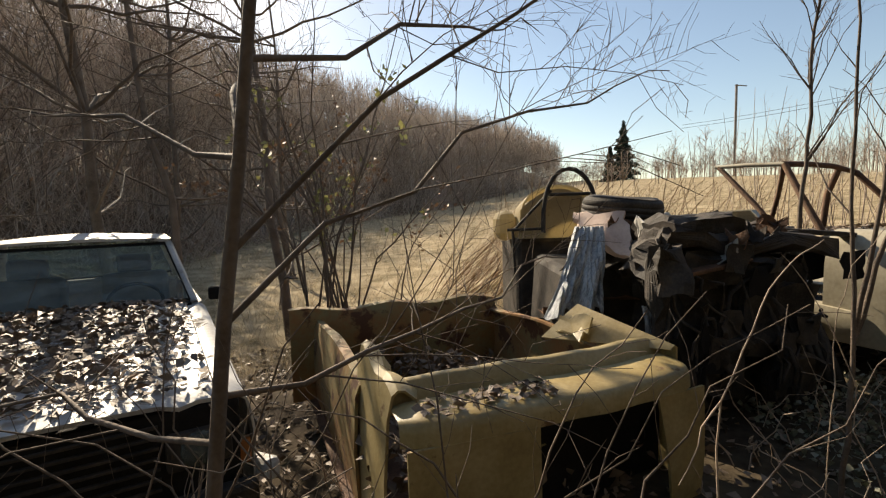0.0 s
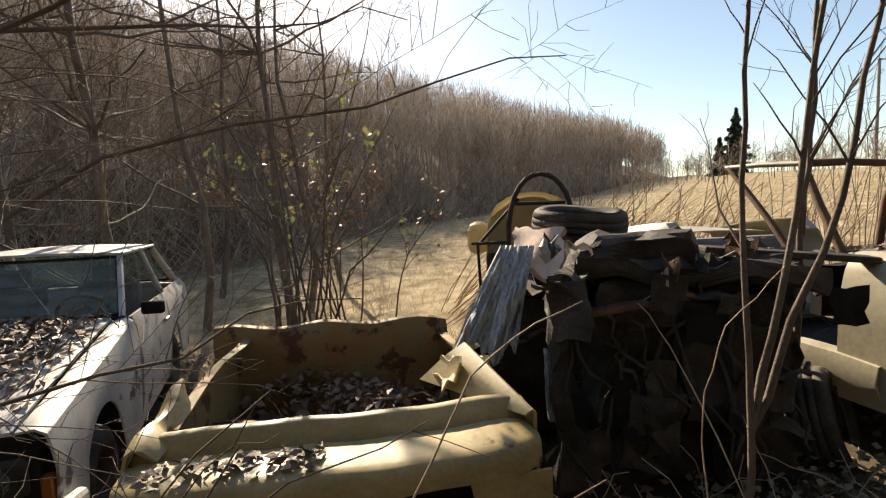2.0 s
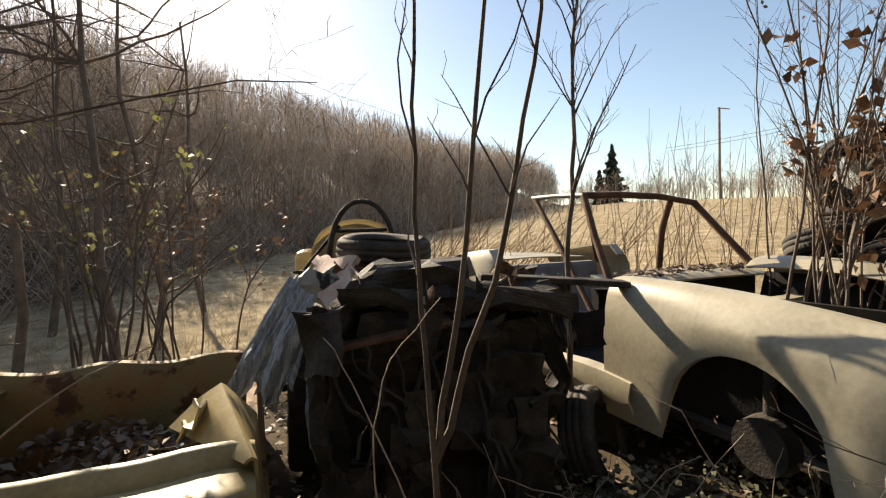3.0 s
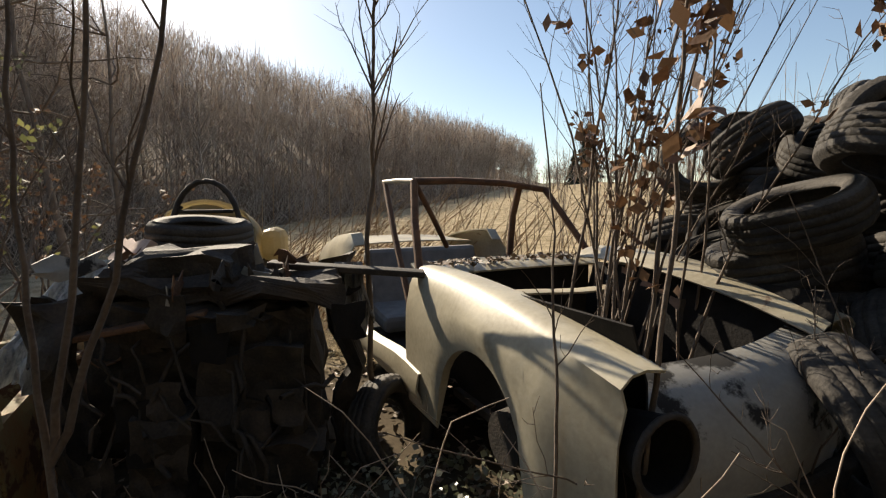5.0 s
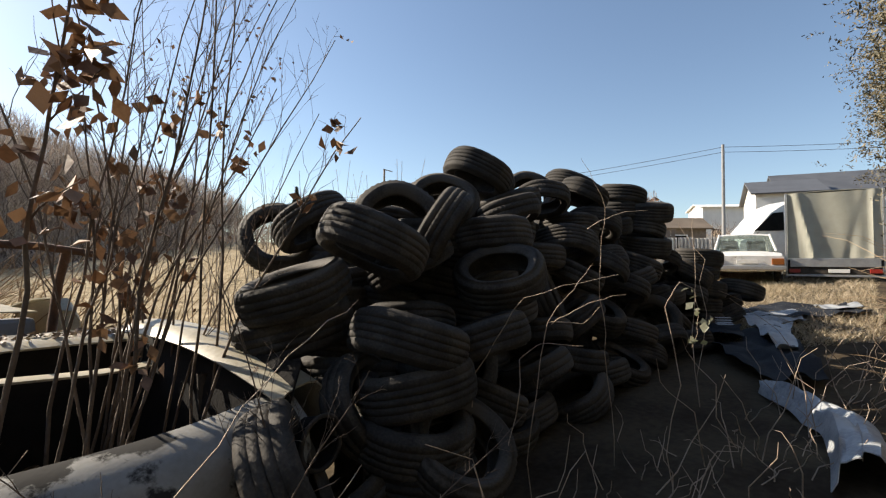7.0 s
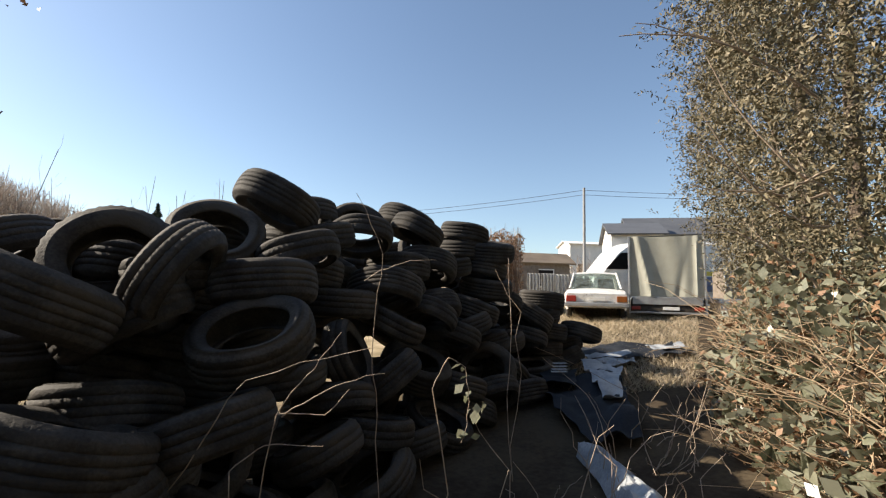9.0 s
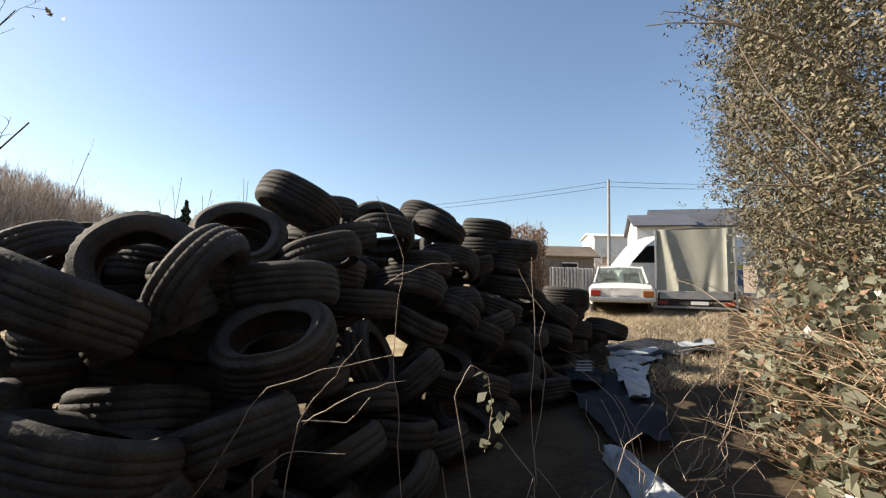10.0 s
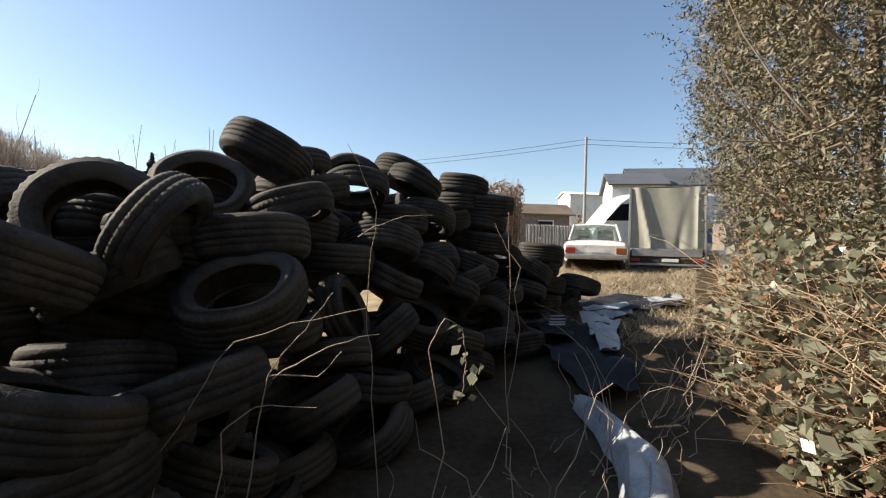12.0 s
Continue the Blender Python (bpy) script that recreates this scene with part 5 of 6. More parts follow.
sapling("shrub", stems, 0.011, "many-stemmed reddish bare shrub with curled brown leaves", 15, 0.55, 35, dry_leaf, 0.075, 46, leaf_zone=(0.2, 0.70), clump=7)
stems = []
for k in range(15):
    g = np.random.default_rng(400 + k)
    bx, by = 5.35 + 0.20 * g.normal(), 4.05 + 0.2 * g.normal()
    tx, ty, tz = bx + g.normal() * 0.45 + 0.35, by + g.normal() * 0.3, g.uniform(2.2, 3.9)
    stems.append([(bx, by, 0.05), (bx + (tx - bx) * 0.3, by + (ty - by) * 0.3, tz * 0.45), (tx, ty, tz)])
sapling("shrub", stems, 0.009, "fan of slender upright bare shoots with catkins", 11, 0.7, 38, dry_leaf, 0.03, 60, leaf_zone=(0.3, 0.9), up=1.0)
stems = []
for k in range(7):
    g = np.random.default_rng(430 + k)
    bx, by = 5.55 + 0.15 * g.normal(), 2.75 + 0.12 * g.normal()
    tx, ty, tz = bx + g.normal() * 0.5, by + g.normal() * 0.2, g.uniform(0.7, 1.5)
    stems.append([on_ground(bx, by), (bx + (tx - bx) * 0.4, by + (ty - by) * 0.3, tz * 0.5), (tx, ty, tz)])
sapling("shrub", stems, 0.006, "low bare twiggy shrub before the white wreck", 7, 0.4, 39, up=0.4)
# hazel clump in the field behind the ochre wreck
stems = []
for k in range(13):
    g = np.random.default_rng(200 + k)
    bx, by = 0.02 + 0.14 * g.normal(), 5.25 + 0.12 * g.normal()
    tx, ty, tz = bx + g.normal() * 0.55, by + g.normal() * 0.5, g.uniform(1.6, 3.6)
    stems.append([on_ground(bx, by), (bx + (tx - bx) * 0.3, by + (ty - by) * 0.3, tz * 0.42), (tx, ty, tz)])
sapling("shrub", stems, 0.016, "clump of hazel stems with some yellow-green leaves", 8, 0.8, 36, yellow_leaf, 0.075, 70, leaf_zone=(0.35, 0.8))
stems = []
for k in range(8):
    g = np.random.default_rng(300 + k)
    bx, by = 0.0 + 0.3 * g.normal(), 6.7 + 0.25 * g.normal()
    tx, ty, tz = bx + g.normal() * 0.9, by + g.normal() * 0.6, g.uniform(1.5, 3.0)
    stems.append([on_ground(bx, by), (bx + (tx - bx) * 0.3, by + (ty - by) * 0.3, tz * 0.45), (tx, ty, tz)])
sapling("shrub", stems, 0.014, "young beech shrub keeping its orange-brown leaves", 9, 0.8, 37, dry_leaf, 0.06, 150, leaf_zone=(0.3, 0.9))


def overhanging_tree():
    g = np.random.default_rng(41)
    t = thing("tree", pose(0.93, 1.42, ground_z(0.93, 1.42)), "bare dark tree whose branches hang over the wrecks", "tree")
    o = np.array([0.93, 1.42, ground_z(0.93, 1.42)])
    trunk = np.array([(0.86, 1.40, o[2] - 0.05), (0.88, 1.40, 0.5), (0.93, 1.41, 0.95), (0.98, 1.42, 1.3), (1.03, 1.44, 1.75), (1.08, 1.5, 2.4), (1.02, 1.6, 3.2)])
    tubes("trunk", [(trunk - o, np.linspace(0.019, 0.009, 7))], bark, t, 8)
    limbs = []
    ends = [((0.93, 1.41, 0.95), (2.65, 3.3, 1.95)), ((0.95, 1.41, 1.1), (2.2, 2.2, 2.25)), ((0.98, 1.42, 1.3), (-0.7, 2.6, 1.7)), ((1.0, 1.43, 1.5), (1.9, 3.3, 2.2)),
            ((1.03, 1.44, 1.75), (-0.6, 1.9, 2.3)), ((0.98, 1.42, 1.3), (0.2, 3.4, 2.0)), ((1.03, 1.44, 1.75), (2.9, 2.6, 2.7)), ((0.9, 1.40, 0.7), (-0.6, 1.9, 0.55)), ((1.05, 1.47, 2.0), (1.0, 3.6, 2.9)), ((0.9, 1.4, 0.8), (1.9, 2.6, 0.95))]
    side = []
    for a, b in ends:
        line = bent(g, np.array(a) - o, np.array(b) - o, 9, 0.16, 0.02)
        limbs.append((line, np.linspace(0.008, 0.0025, 9)))
        twigs(g, line, 0.006, 20, 0.8, 0.35, 2, 0.9, side)
    for one in limbs:
        tubes("limb", [one], bark, t, 6)
    tagged(tubes("twig_mass", side, bark, t, 4), kind="stuff")
    # a second, thicker one behind the light car
    for (x, y, h, s) in ((-2.3, 5.4, 6.5, 51), (-0.9, 6.6, 5.5, 52), (-3.4, 3.6, 6.5, 53), (-3.0, 7.4, 7.0, 54), (-4.6, 5.8, 7.0, 55), (-1.8, 8.6, 6.0, 56), (-4.4, 9.5, 7.0, 57), (-2.6, 11.5, 6.5, 58)):
        g = np.random.default_rng(s)
        fz = ground_z(x, y)
        t2 = thing("tree", pose(x, y, fz), "bare grey tree at the wood's edge behind the car", "tree", "trees at the wood's edge")
        line = bent(g, (0, 0, -0.1), (g.normal() * 0.5, g.normal() * 0.5, h), 8, 0.08)
        tubes("trunk", [(line, np.linspace(0.07, 0.02, 8))], bark, t2, 8)
        limbs, side = [], []
        for k in range(15):
            i = g.integers(1, 7)
            a = g.uniform(0, 2 * math.pi)
            ln = g.uniform(1.0, 2.6)
            d = np.array([math.cos(a), math.sin(a), g.uniform(0.0, 0.8)])
            br = bent(g, line[i], line[i] + d / np.linalg.norm(d) * ln, 7, 0.14)
            limbs.append((br, np.linspace(0.022, 0.006, 7)))
            twigs(g, br, 0.012, 11, 0.9, 0.3, 2, 0.9, side)
        for one in limbs:
            tubes("limb", [one], bark, t2, 5)
        tagged(tubes("twig_mass", side, bark, t2, 3), kind="stuff")


overhanging_tree()


def ground_litter():
    g = np.random.default_rng(61)
    n = 6500
    x, y = g.uniform(-2.5, 5.8, n), g.uniform(0.4, 6.2, n)
    z = np.array([ground_z(a, b) for a, b in zip(x, y)]) + 0.012 + 0.03 * g.random(n)
    tagged(quads("leaf_litter", leaf_quads(g, np.stack([x, y, z], 1), 0.065, 0.7), litter_leaf), "dead leaves lying thick on the earth", "leaves", kind="stuff")
    lines = []
    for _ in range(520):
        x, y = g.uniform(0.0, 12.0), g.uniform(1.9, 3.4)
        if 2.0 < x < 2.4 or (x > 5.6 and y > 2.7):
            continue
        z = ground_z(x, y)
        a = g.uniform(0, 2 * math.pi)
        ln = g.uniform(0.15, 0.75)
        d = np.array([math.cos(a) * 0.7, math.sin(a) * 0.35, g.uniform(0.1, 1.1)])
        lines.append((bent(g, (x, y, z), np.array((x, y, z)) + d * ln, 6, 0.35, 0.05), np.linspace(0.004, 0.0015, 6)))
    tagged(tubes("dry_stalks", lines, pale_twig, None, 4), "pale dry stalks and brambles sticking out of the earth", "stalks", kind="stuff")
    n = 2600
    x, y = g.uniform(3.2, 5.2, n), g.uniform(2.2, 3.8, n)
    z = np.array([ground_z(a, b) for a, b in zip(x, y)]) + 0.02 + 0.08 * g.random(n)
    tagged(quads("ground_ivy", leaf_quads(g, np.stack([x, y, z], 1), 0.035, 0.4, 0.9), green_leaf), "small green weeds between the wrecks", "weeds", kind="stuff")


ground_litter()


def build_thicket():
    g = np.random.default_rng(66)
    lines = []
    for _ in range(62):
        x, y = g.uniform(-1.2, 1.7), g.uniform(1.35, 1.8)
        if y > 1.75 and x > 0.9:
            continue
        z = ground_z(x, y)
        a = g.uniform(0, 2 * math.pi)
        ln = g.uniform(0.5, 1.5)
        d = np.array([math.cos(a) * 0.9, math.sin(a) * 0.22, g.uniform(0.3, 1.2)])
        z += g.uniform(0, 0.5)
        line = bent(g, (x, y, z), np.array((x, y, z)) + d * ln, 8, 0.22, 0.05)
        lines.append((line, np.linspace(0.0045, 0.0015, 8)))
        twigs(g, line, 0.003, 3, 0.3, 0.3, 1, 0.8, lines)
    tagged(tubes("thicket", lines, bark, None, 4), "tangle of pale bare twigs before the parked car", "twigs", kind="stuff")


build_thicket()


def bramble(name, lines, label, seed, r=0.0032, leaves=None, mat=pale_twig):
    g = np.random.default_rng(seed)
    o = np.array(lines[0][0], float)
    t = thing(name, pose(*o), label, "bramble")
    out = []
    for pts in lines:
        p = np.array(pts, float) - o
        fine = []
        for a, b in zip(p, p[1:]):
            fine += list(bent(g, a, b, 6, 0.14, 0.03)[:-1])
        fine.append(p[-1])
        out.append((np.array(fine), np.linspace(r, r * 0.4, len(fine))))
    for one in out:
        tubes("stem", [one], mat, t, 5)
    if leaves:
        pts = [np.array(p) - o for p in leaves]
        tagged(quads("leaves", leaf_quads(g, np.array([p + g.normal(size=3) * 0.02 for p in pts for _ in range(3)]), 0.045, 0, 0.7), green_leaf, t), kind="stuff")


def yz(ahead, right, z):
    return yard(ahead, right, z)


bramble("bramble", [[yard(1.8, -1.0), yz(1.9, -0.92, 0.80), yz(1.9, -0.65, 1.23), yz(1.9, -0.15, 1.37)], [yard(1.9, -0.6), yz(1.9, -0.52, 1.10), yz(1.9, -0.38, 1.28), yz(1.9, -0.28, 1.43)],
                    [yz(1.9, -0.52, 1.10), yz(1.9, -0.33, 1.10), yz(1.9, -0.24, 1.20)], [yz(1.9, -0.50, 1.09), yz(1.92, -0.30, 1.21), yz(1.95, -0.10, 1.26)]], "pale arching bramble stems in front of the tyre heap", 71)
bramble("bramble", [[yard(1.8, -0.75), yz(1.85, -0.67, 0.90), yz(1.9, -0.56, 0.98), yz(1.9, -0.33, 0.98)]], "short pale bramble stem", 72)
bramble("bramble", [[yard(2.0, 0.15), yz(1.95, 0.10, 1.20), yz(1.9, 0.16, 1.335), yz(1.9, 0.23, 1.30), yz(1.9, 0.25, 1.16), yz(1.9, 0.22, 1.0)]], "bramble shoot with pale green leaves", 73, 0.003,
        [yz(1.9, 0.27, 1.12), yz(1.9, 0.30, 1.13), yz(1.9, 0.20, 1.02), yz(1.9, 0.27, 1.03), yz(1.9, 0.22, 1.28), yz(1.9, 0.24, 1.22)])
bramble("bramble", [[yard(2.3, -0.1), yz(2.3, -0.15, 1.0), yz(2.3, -0.18, 1.5), yz(2.3, -0.22, 1.94), yz(2.3, -0.30, 2.1)], [yz(2.4, -0.25, 1.66), yz(2.4, -0.05, 1.76), yz(2.4, 0.12, 1.78)]], "thin upright dry stem before the tyre heap", 74, 0.0026)
bramble("bramble", [[yard(3.4, 0.75), yz(3.4, 0.72, 1.55), yz(3.4, 0.70, 1.9)], [yard(3.4, 0.75), yz(3.4, 0.80, 1.5), yz(3.5, 0.62, 1.82)]], "dry forked stem before the tyre heap", 75, 0.0035)
bramble("bramble", [[yard(2.9, 1.4), yz(3.0, 1.2, 0.9), yz(3.2, 0.9, 1.2)], [yard(4.0, 2.2), yz(3.7, 1.7, 0.9), yz(3.4, 0.9, 1.25)]], "long dry stems leaning on the tyre heap", 76, 0.003)
# the whip-like twigs in front of the wrecks
bramble("bramble", [[on_ground(3.05, 2.55), (3.02, 2.5, 0.5), (3.05, 2.48, 0.85), (3.22, 2.5, 1.08)], [on_ground(3.3, 2.5), (3.0, 2.55, 0.7), (2.85, 2.6, 0.95)]], "pale crooked twig before the machine", 77)
bramble("bramble", [[on_ground(2.3, 1.9), (2.25, 1.95, 0.55), (2.42, 2.0, 0.9), (2.66, 2.1, 1.05)], [(2.25, 1.95, 0.55), (2.1, 1.9, 0.3)]], "pale crooked twig beside the ochre wreck", 78, 0.004)
bramble("bramble", [[on_ground(4.0, 2.3), (4.3, 2.35, 0.5), (4.36, 2.4, 0.78), (4.5, 2.4, 0.84)], [on_ground(4.4, 2.2), (4.7, 2.25, 0.45), (5.0, 2.3, 0.75)]], "pale crooked twig before the white wreck", 79)
bramble("bramble", [[on_ground(5.1, 2.2), (5.3, 2.4, 0.6), (5.7, 2.6, 1.0), (6.1, 2.8, 1.25)], [on_ground(5.5, 2.1), (5.7, 2.3, 0.5), (6.0, 2.5, 0.7)], [on_ground(5.0, 2.3), (5.5, 2.5, 0.45), (6.0, 2.6, 0.55)]], "long arching bare brambles before the tyres", 80)


# ---------------------------------------------------------------- plastic sheets by the heap
def ground_sheet(name, mat, label, corners, seed, lift=0.03, amp=0.05):
    g = np.random.default_rng(seed)
    holder = thing(name, pose(*on_ground(*corners[0], 0)), label, "sheet")
    o = holder.matrix_basis.translation
    rows = []
    n = 15
    for j in range(n):
        v = j / (n - 1)
        row = []
        for i in range(n):
            u = i / (n - 1)
            x = (1 - u) * (1 - v) * corners[0][0] + u * (1 - v) * corners[1][0] + u * v * corners[2][0] + (1 - u) * v * corners[3][0]
            y = (1 - u) * (1 - v) * corners[0][1] + u * (1 - v) * corners[1][1] + u * v * corners[2][1] + (1 - u) * v * corners[3][1]
            x += 0.05 * noise.noise(Vector((x * 3, y * 3, seed)))
            y += 0.05 * noise.noise(Vector((x * 3, y * 3, seed + 9)))
            z = ground_z(x, y) + lift + amp * (1 + noise.noise(Vector((x * 3.3, y * 3.3, seed * 1.7)))) + 0.4 * amp * noise.noise(Vector((x * 9, y * 9, seed)))
            row.append((x - o.x, y - o.y, z - o.z))
        rows.append(row)
    skin("sheet", rows, mat, holder, 0.006)
    return holder


def yc(*pairs):
    return [yard(a, r)[:2] for a, r in pairs]


ground_sheet("plastic_sheet", sheet_mat, "pale crumpled plastic sheet lying on the earth", yc((4.7, 1.98), (4.75, 2.14), (6.3, 2.85), (6.5, 2.35)), 3, 0.10, 0.09)
ground_sheet("plastic_sheet", dark_sheet, "dark blue-black plastic sheeting along the tyre heap", yc((3.7, 1.45), (3.9, 1.95), (6.2, 2.75), (6.0, 1.5)), 4, 0.03, 0.10)
ground_sheet("plastic_sheet", sheet_mat, "grey-white plastic scraps on the earth", yc((6.6, 2.6), (6.8, 3.3), (7.5, 3.5), (7.4, 2.7)), 5, 0.04, 0.07)
ground_sheet("plastic_sheet", dark_sheet, "torn dark sheeting beside the path", yc((7.0, 2.7), (7.2, 4.4), (8.2, 4.6), (8.3, 2.8)), 6, 0.02, 0.08)
ground_sheet("plastic_sheet", sheet_mat, "light plastic scrap beside the path", yc((7.4, 3.9), (7.5, 4.5), (7.9, 4.6), (7.8, 3.9)), 7, 0.09, 0.05)
ground_sheet("printed_sack", dark_sheet, "dark crumpled sack with white printed bars", yc((5.35, 1.50), (5.25, 1.85), (6.1, 2.15), (6.2, 1.70)), 8, 0.16, 0.05)
def folded_sheet():
    o = np.array(yard(2.9, 1.2))
    holder = thing("plastic_sheet", pose(*o), "grey-white plastic sheet lying in a long fold", "sheet")
    rows = []
    for j in range(19):
        t = j / 18
        a = 2.0 + 1.77 * t
        mid = 1.05 + 0.35 * math.sin(math.pi / 2 * min(1, 2.0 * t))
        w = 0.15 + 0.03 * math.sin(5 * t) - 0.06 * t
        row = []
        for i in range(15):
            u = i / 14 * 2 - 1
            q = np.array(yard(a + 0.03 * math.sin(9 * u), mid + w * u))
            crease = 0.05 * noise.noise(Vector((u * 2.5, t * 6, 1.5))) + 0.02 * noise.noise(Vector((u * 8, t * 14, 4.5)))
            row.append(tuple(q - o + np.array([0, 0, 0.03 + (0.17 - 0.05 * t) * max(0, 1 - u * u) ** 0.7 + crease])))
        rows.append(row)
    skin("sheet", rows, sheet_mat, holder, 0.006)


folded_sheet()
for k in range(4):
    a, r = 5.46 + 0.15 * k, 1.72 + 0.05 * k
    bars = thing("print_bar", pose(*yard(a, r, yard(a, r)[2] + 0.31), 8, 0, YARD_TURN + 12), "white printed bar on the dark sack", "print")
    boxed("bar", pose(0, 0, 0), 0.20, 0.05, 0.004, sheet_mat, bars, 0)


# ---------------------------------------------------------------- hedge and bushes
def build_hedge():
    g = np.random.default_rng(91)
    t = thing("conifer_hedge", pose(*yard(5.6, 6.4)), "tall olive-brown conifer hedge with dry patches", "hedge")
    o = np.array(yard(5.6, 6.4))
    trunks, sprays, shoots = [], [], []
    crowns = ((7.6, 6.65, 1.0, 6.4), (6.6, 5.9, 1.1, 7.4), (5.4, 5.5, 1.25, 8.2), (4.2, 5.0, 1.35, 8.2), (3.0, 4.7, 1.4, 8.0), (8.8, 7.2, 1.2, 6.0))
    for a, r, rad, h in crowns:
        c = np.array(yard(a, r)) - o
        trunks.append((np.array([c + (0, 0, -0.1), c + (0, 0, h * 0.5), c + (0, 0, h * 0.96)]), [0.13, 0.08, 0.02]))
        n = int(4000 * rad)
        zz = h * g.random(n)
        prof = rad * np.minimum(1, 0.75 + 0.35 * np.sin(np.pi * np.clip(zz / h + 0.12, 0, 1))) * np.clip((1 - zz / h) * 3.2, 0, 1) ** 0.5 * (0.62 + 0.38 * np.clip(zz / 2.4, 0, 1))
        ang = g.uniform(0, 2 * np.pi, n)
        bulk = 1 + 0.16 * np.sin(5 * ang + 2.4 * zz) + 0.12 * np.sin(9 * ang - 4.1 * zz + a) + 0.13 * g.normal(size=n)
        rr = prof * bulk * (1 - 0.45 * g.random(n) ** 2)
        lean = -0.15 * zz
        mid = np.stack([c[0] + rr * np.cos(ang) + 0.729 * lean, c[1] + rr * np.sin(ang) - 0.6845 * lean, c[2] + zz + 0.25], 1)
        keep = np.array([noise.noise(Vector(q) * 2.6) + 0.5 * noise.noise(Vector(q) * 6.5) > -0.10 for q in mid]) | (g.random(n) < 0.12)
        mid, out_way = mid[keep], np.stack([np.cos(ang), np.sin(ang), g.uniform(-0.5, 0.7, n)], 1)[keep]
        along = np.linspace(-0.11, 0.13, 12)[None, :, None]
        fan = g.normal(size=(len(mid), 12, 3)) * 0.030
        sprays.append((mid[:, None] + out_way[:, None] * along + fan - np.array([0, 0, 0.9]) * along ** 2).reshape(-1, 3))
    p = np.concatenate(sprays)
    for one in trunks:
        tubes("trunk", [one], bark, t, 8)
    tagged(quads("crown", leaf_quads(g, p, 0.066, 0.0, 0.30), thuja_leaf, t), kind="stuff")
    # long bare shoots growing through it
    w = thing("bare_shoots", pose(*yard(4.6, 4.4)), "long bare pale shoots bending out of the hedge", "branches")
    o2 = np.array(yard(4.6, 4.4))
    lines = []
    for a0, r0, z0, a1, r1, z1, sag in ((4.0, 3.7, 3.6, 3.9, 1.95, 4.15, 0.06), (3.9, 3.7, 3.5, 3.8, 1.75, 3.95, 0.10), (3.8, 3.6, 2.6, 3.7, 2.35, 3.0, -0.15), (3.8, 3.6, 2.3, 3.6, 2.35, 3.2, -0.18), (3.7, 3.6, 2.8, 3.7, 2.3, 2.6, -0.12), (3.9, 3.6, 1.7, 3.9, 2.6, 2.3, 0.1), (3.7, 3.6, 2.5, 3.8, 2.5, 3.9, -0.1)):
        line = bent(g, np.array(yard(a0, r0, z0)) - o2, np.array(yard(a1, r1, z1)) - o2, 10, 0.08, sag)
        lines.append((line, np.linspace(0.014, 0.004, 10)))
        twigs(g, line, 0.008, 5, 0.5, 0.2, 1, 0.6, lines)
    for one in lines:
        tubes("shoot", [one], pale_twig, w, 5)


build_hedge()


def sky_block_hedge():
    """Unseen hedge added along the path behind the walker to block sky light."""
    g = np.random.default_rng(93)
    for x, y in ((9.6, -1.6), (8.0, -2.3), (6.3, -2.7), (4.6, -2.9), (2.9, -3.0), (1.2, -3.0), (-0.5, -2.9), (-2.2, -2.7)):
        z = ground_z(x, y)
        t = thing("conifer_hedge", pose(x, y, z), "tall unseen conifer added behind the walker to block sky light", "hedge", "conifers of the hedge")
        tubes("trunk", [(np.array([(0, 0, -0.1), (0, 0, 3.6), (0, 0, 7.0)]), [0.12, 0.08, 0.02])], bark, t, 8)
        n = 3600
        zz = 7.2 * g.random(n)
        ang = g.uniform(0, 2 * np.pi, n)
        rr = 1.2 * np.clip((1 - zz / 7.2) * 3.2, 0, 1) ** 0.5 * (1 + 0.15 * np.sin(5 * ang + 2 * zz)) * np.sqrt(g.uniform(0.3, 1, n))
        tagged(quads("crown", leaf_quads(g, np.stack([rr * np.cos(ang), rr * np.sin(ang), zz + 0.1], 1), 0.26, 0.0, 0.5), thuja_leaf, t), kind="stuff")


sky_block_hedge()


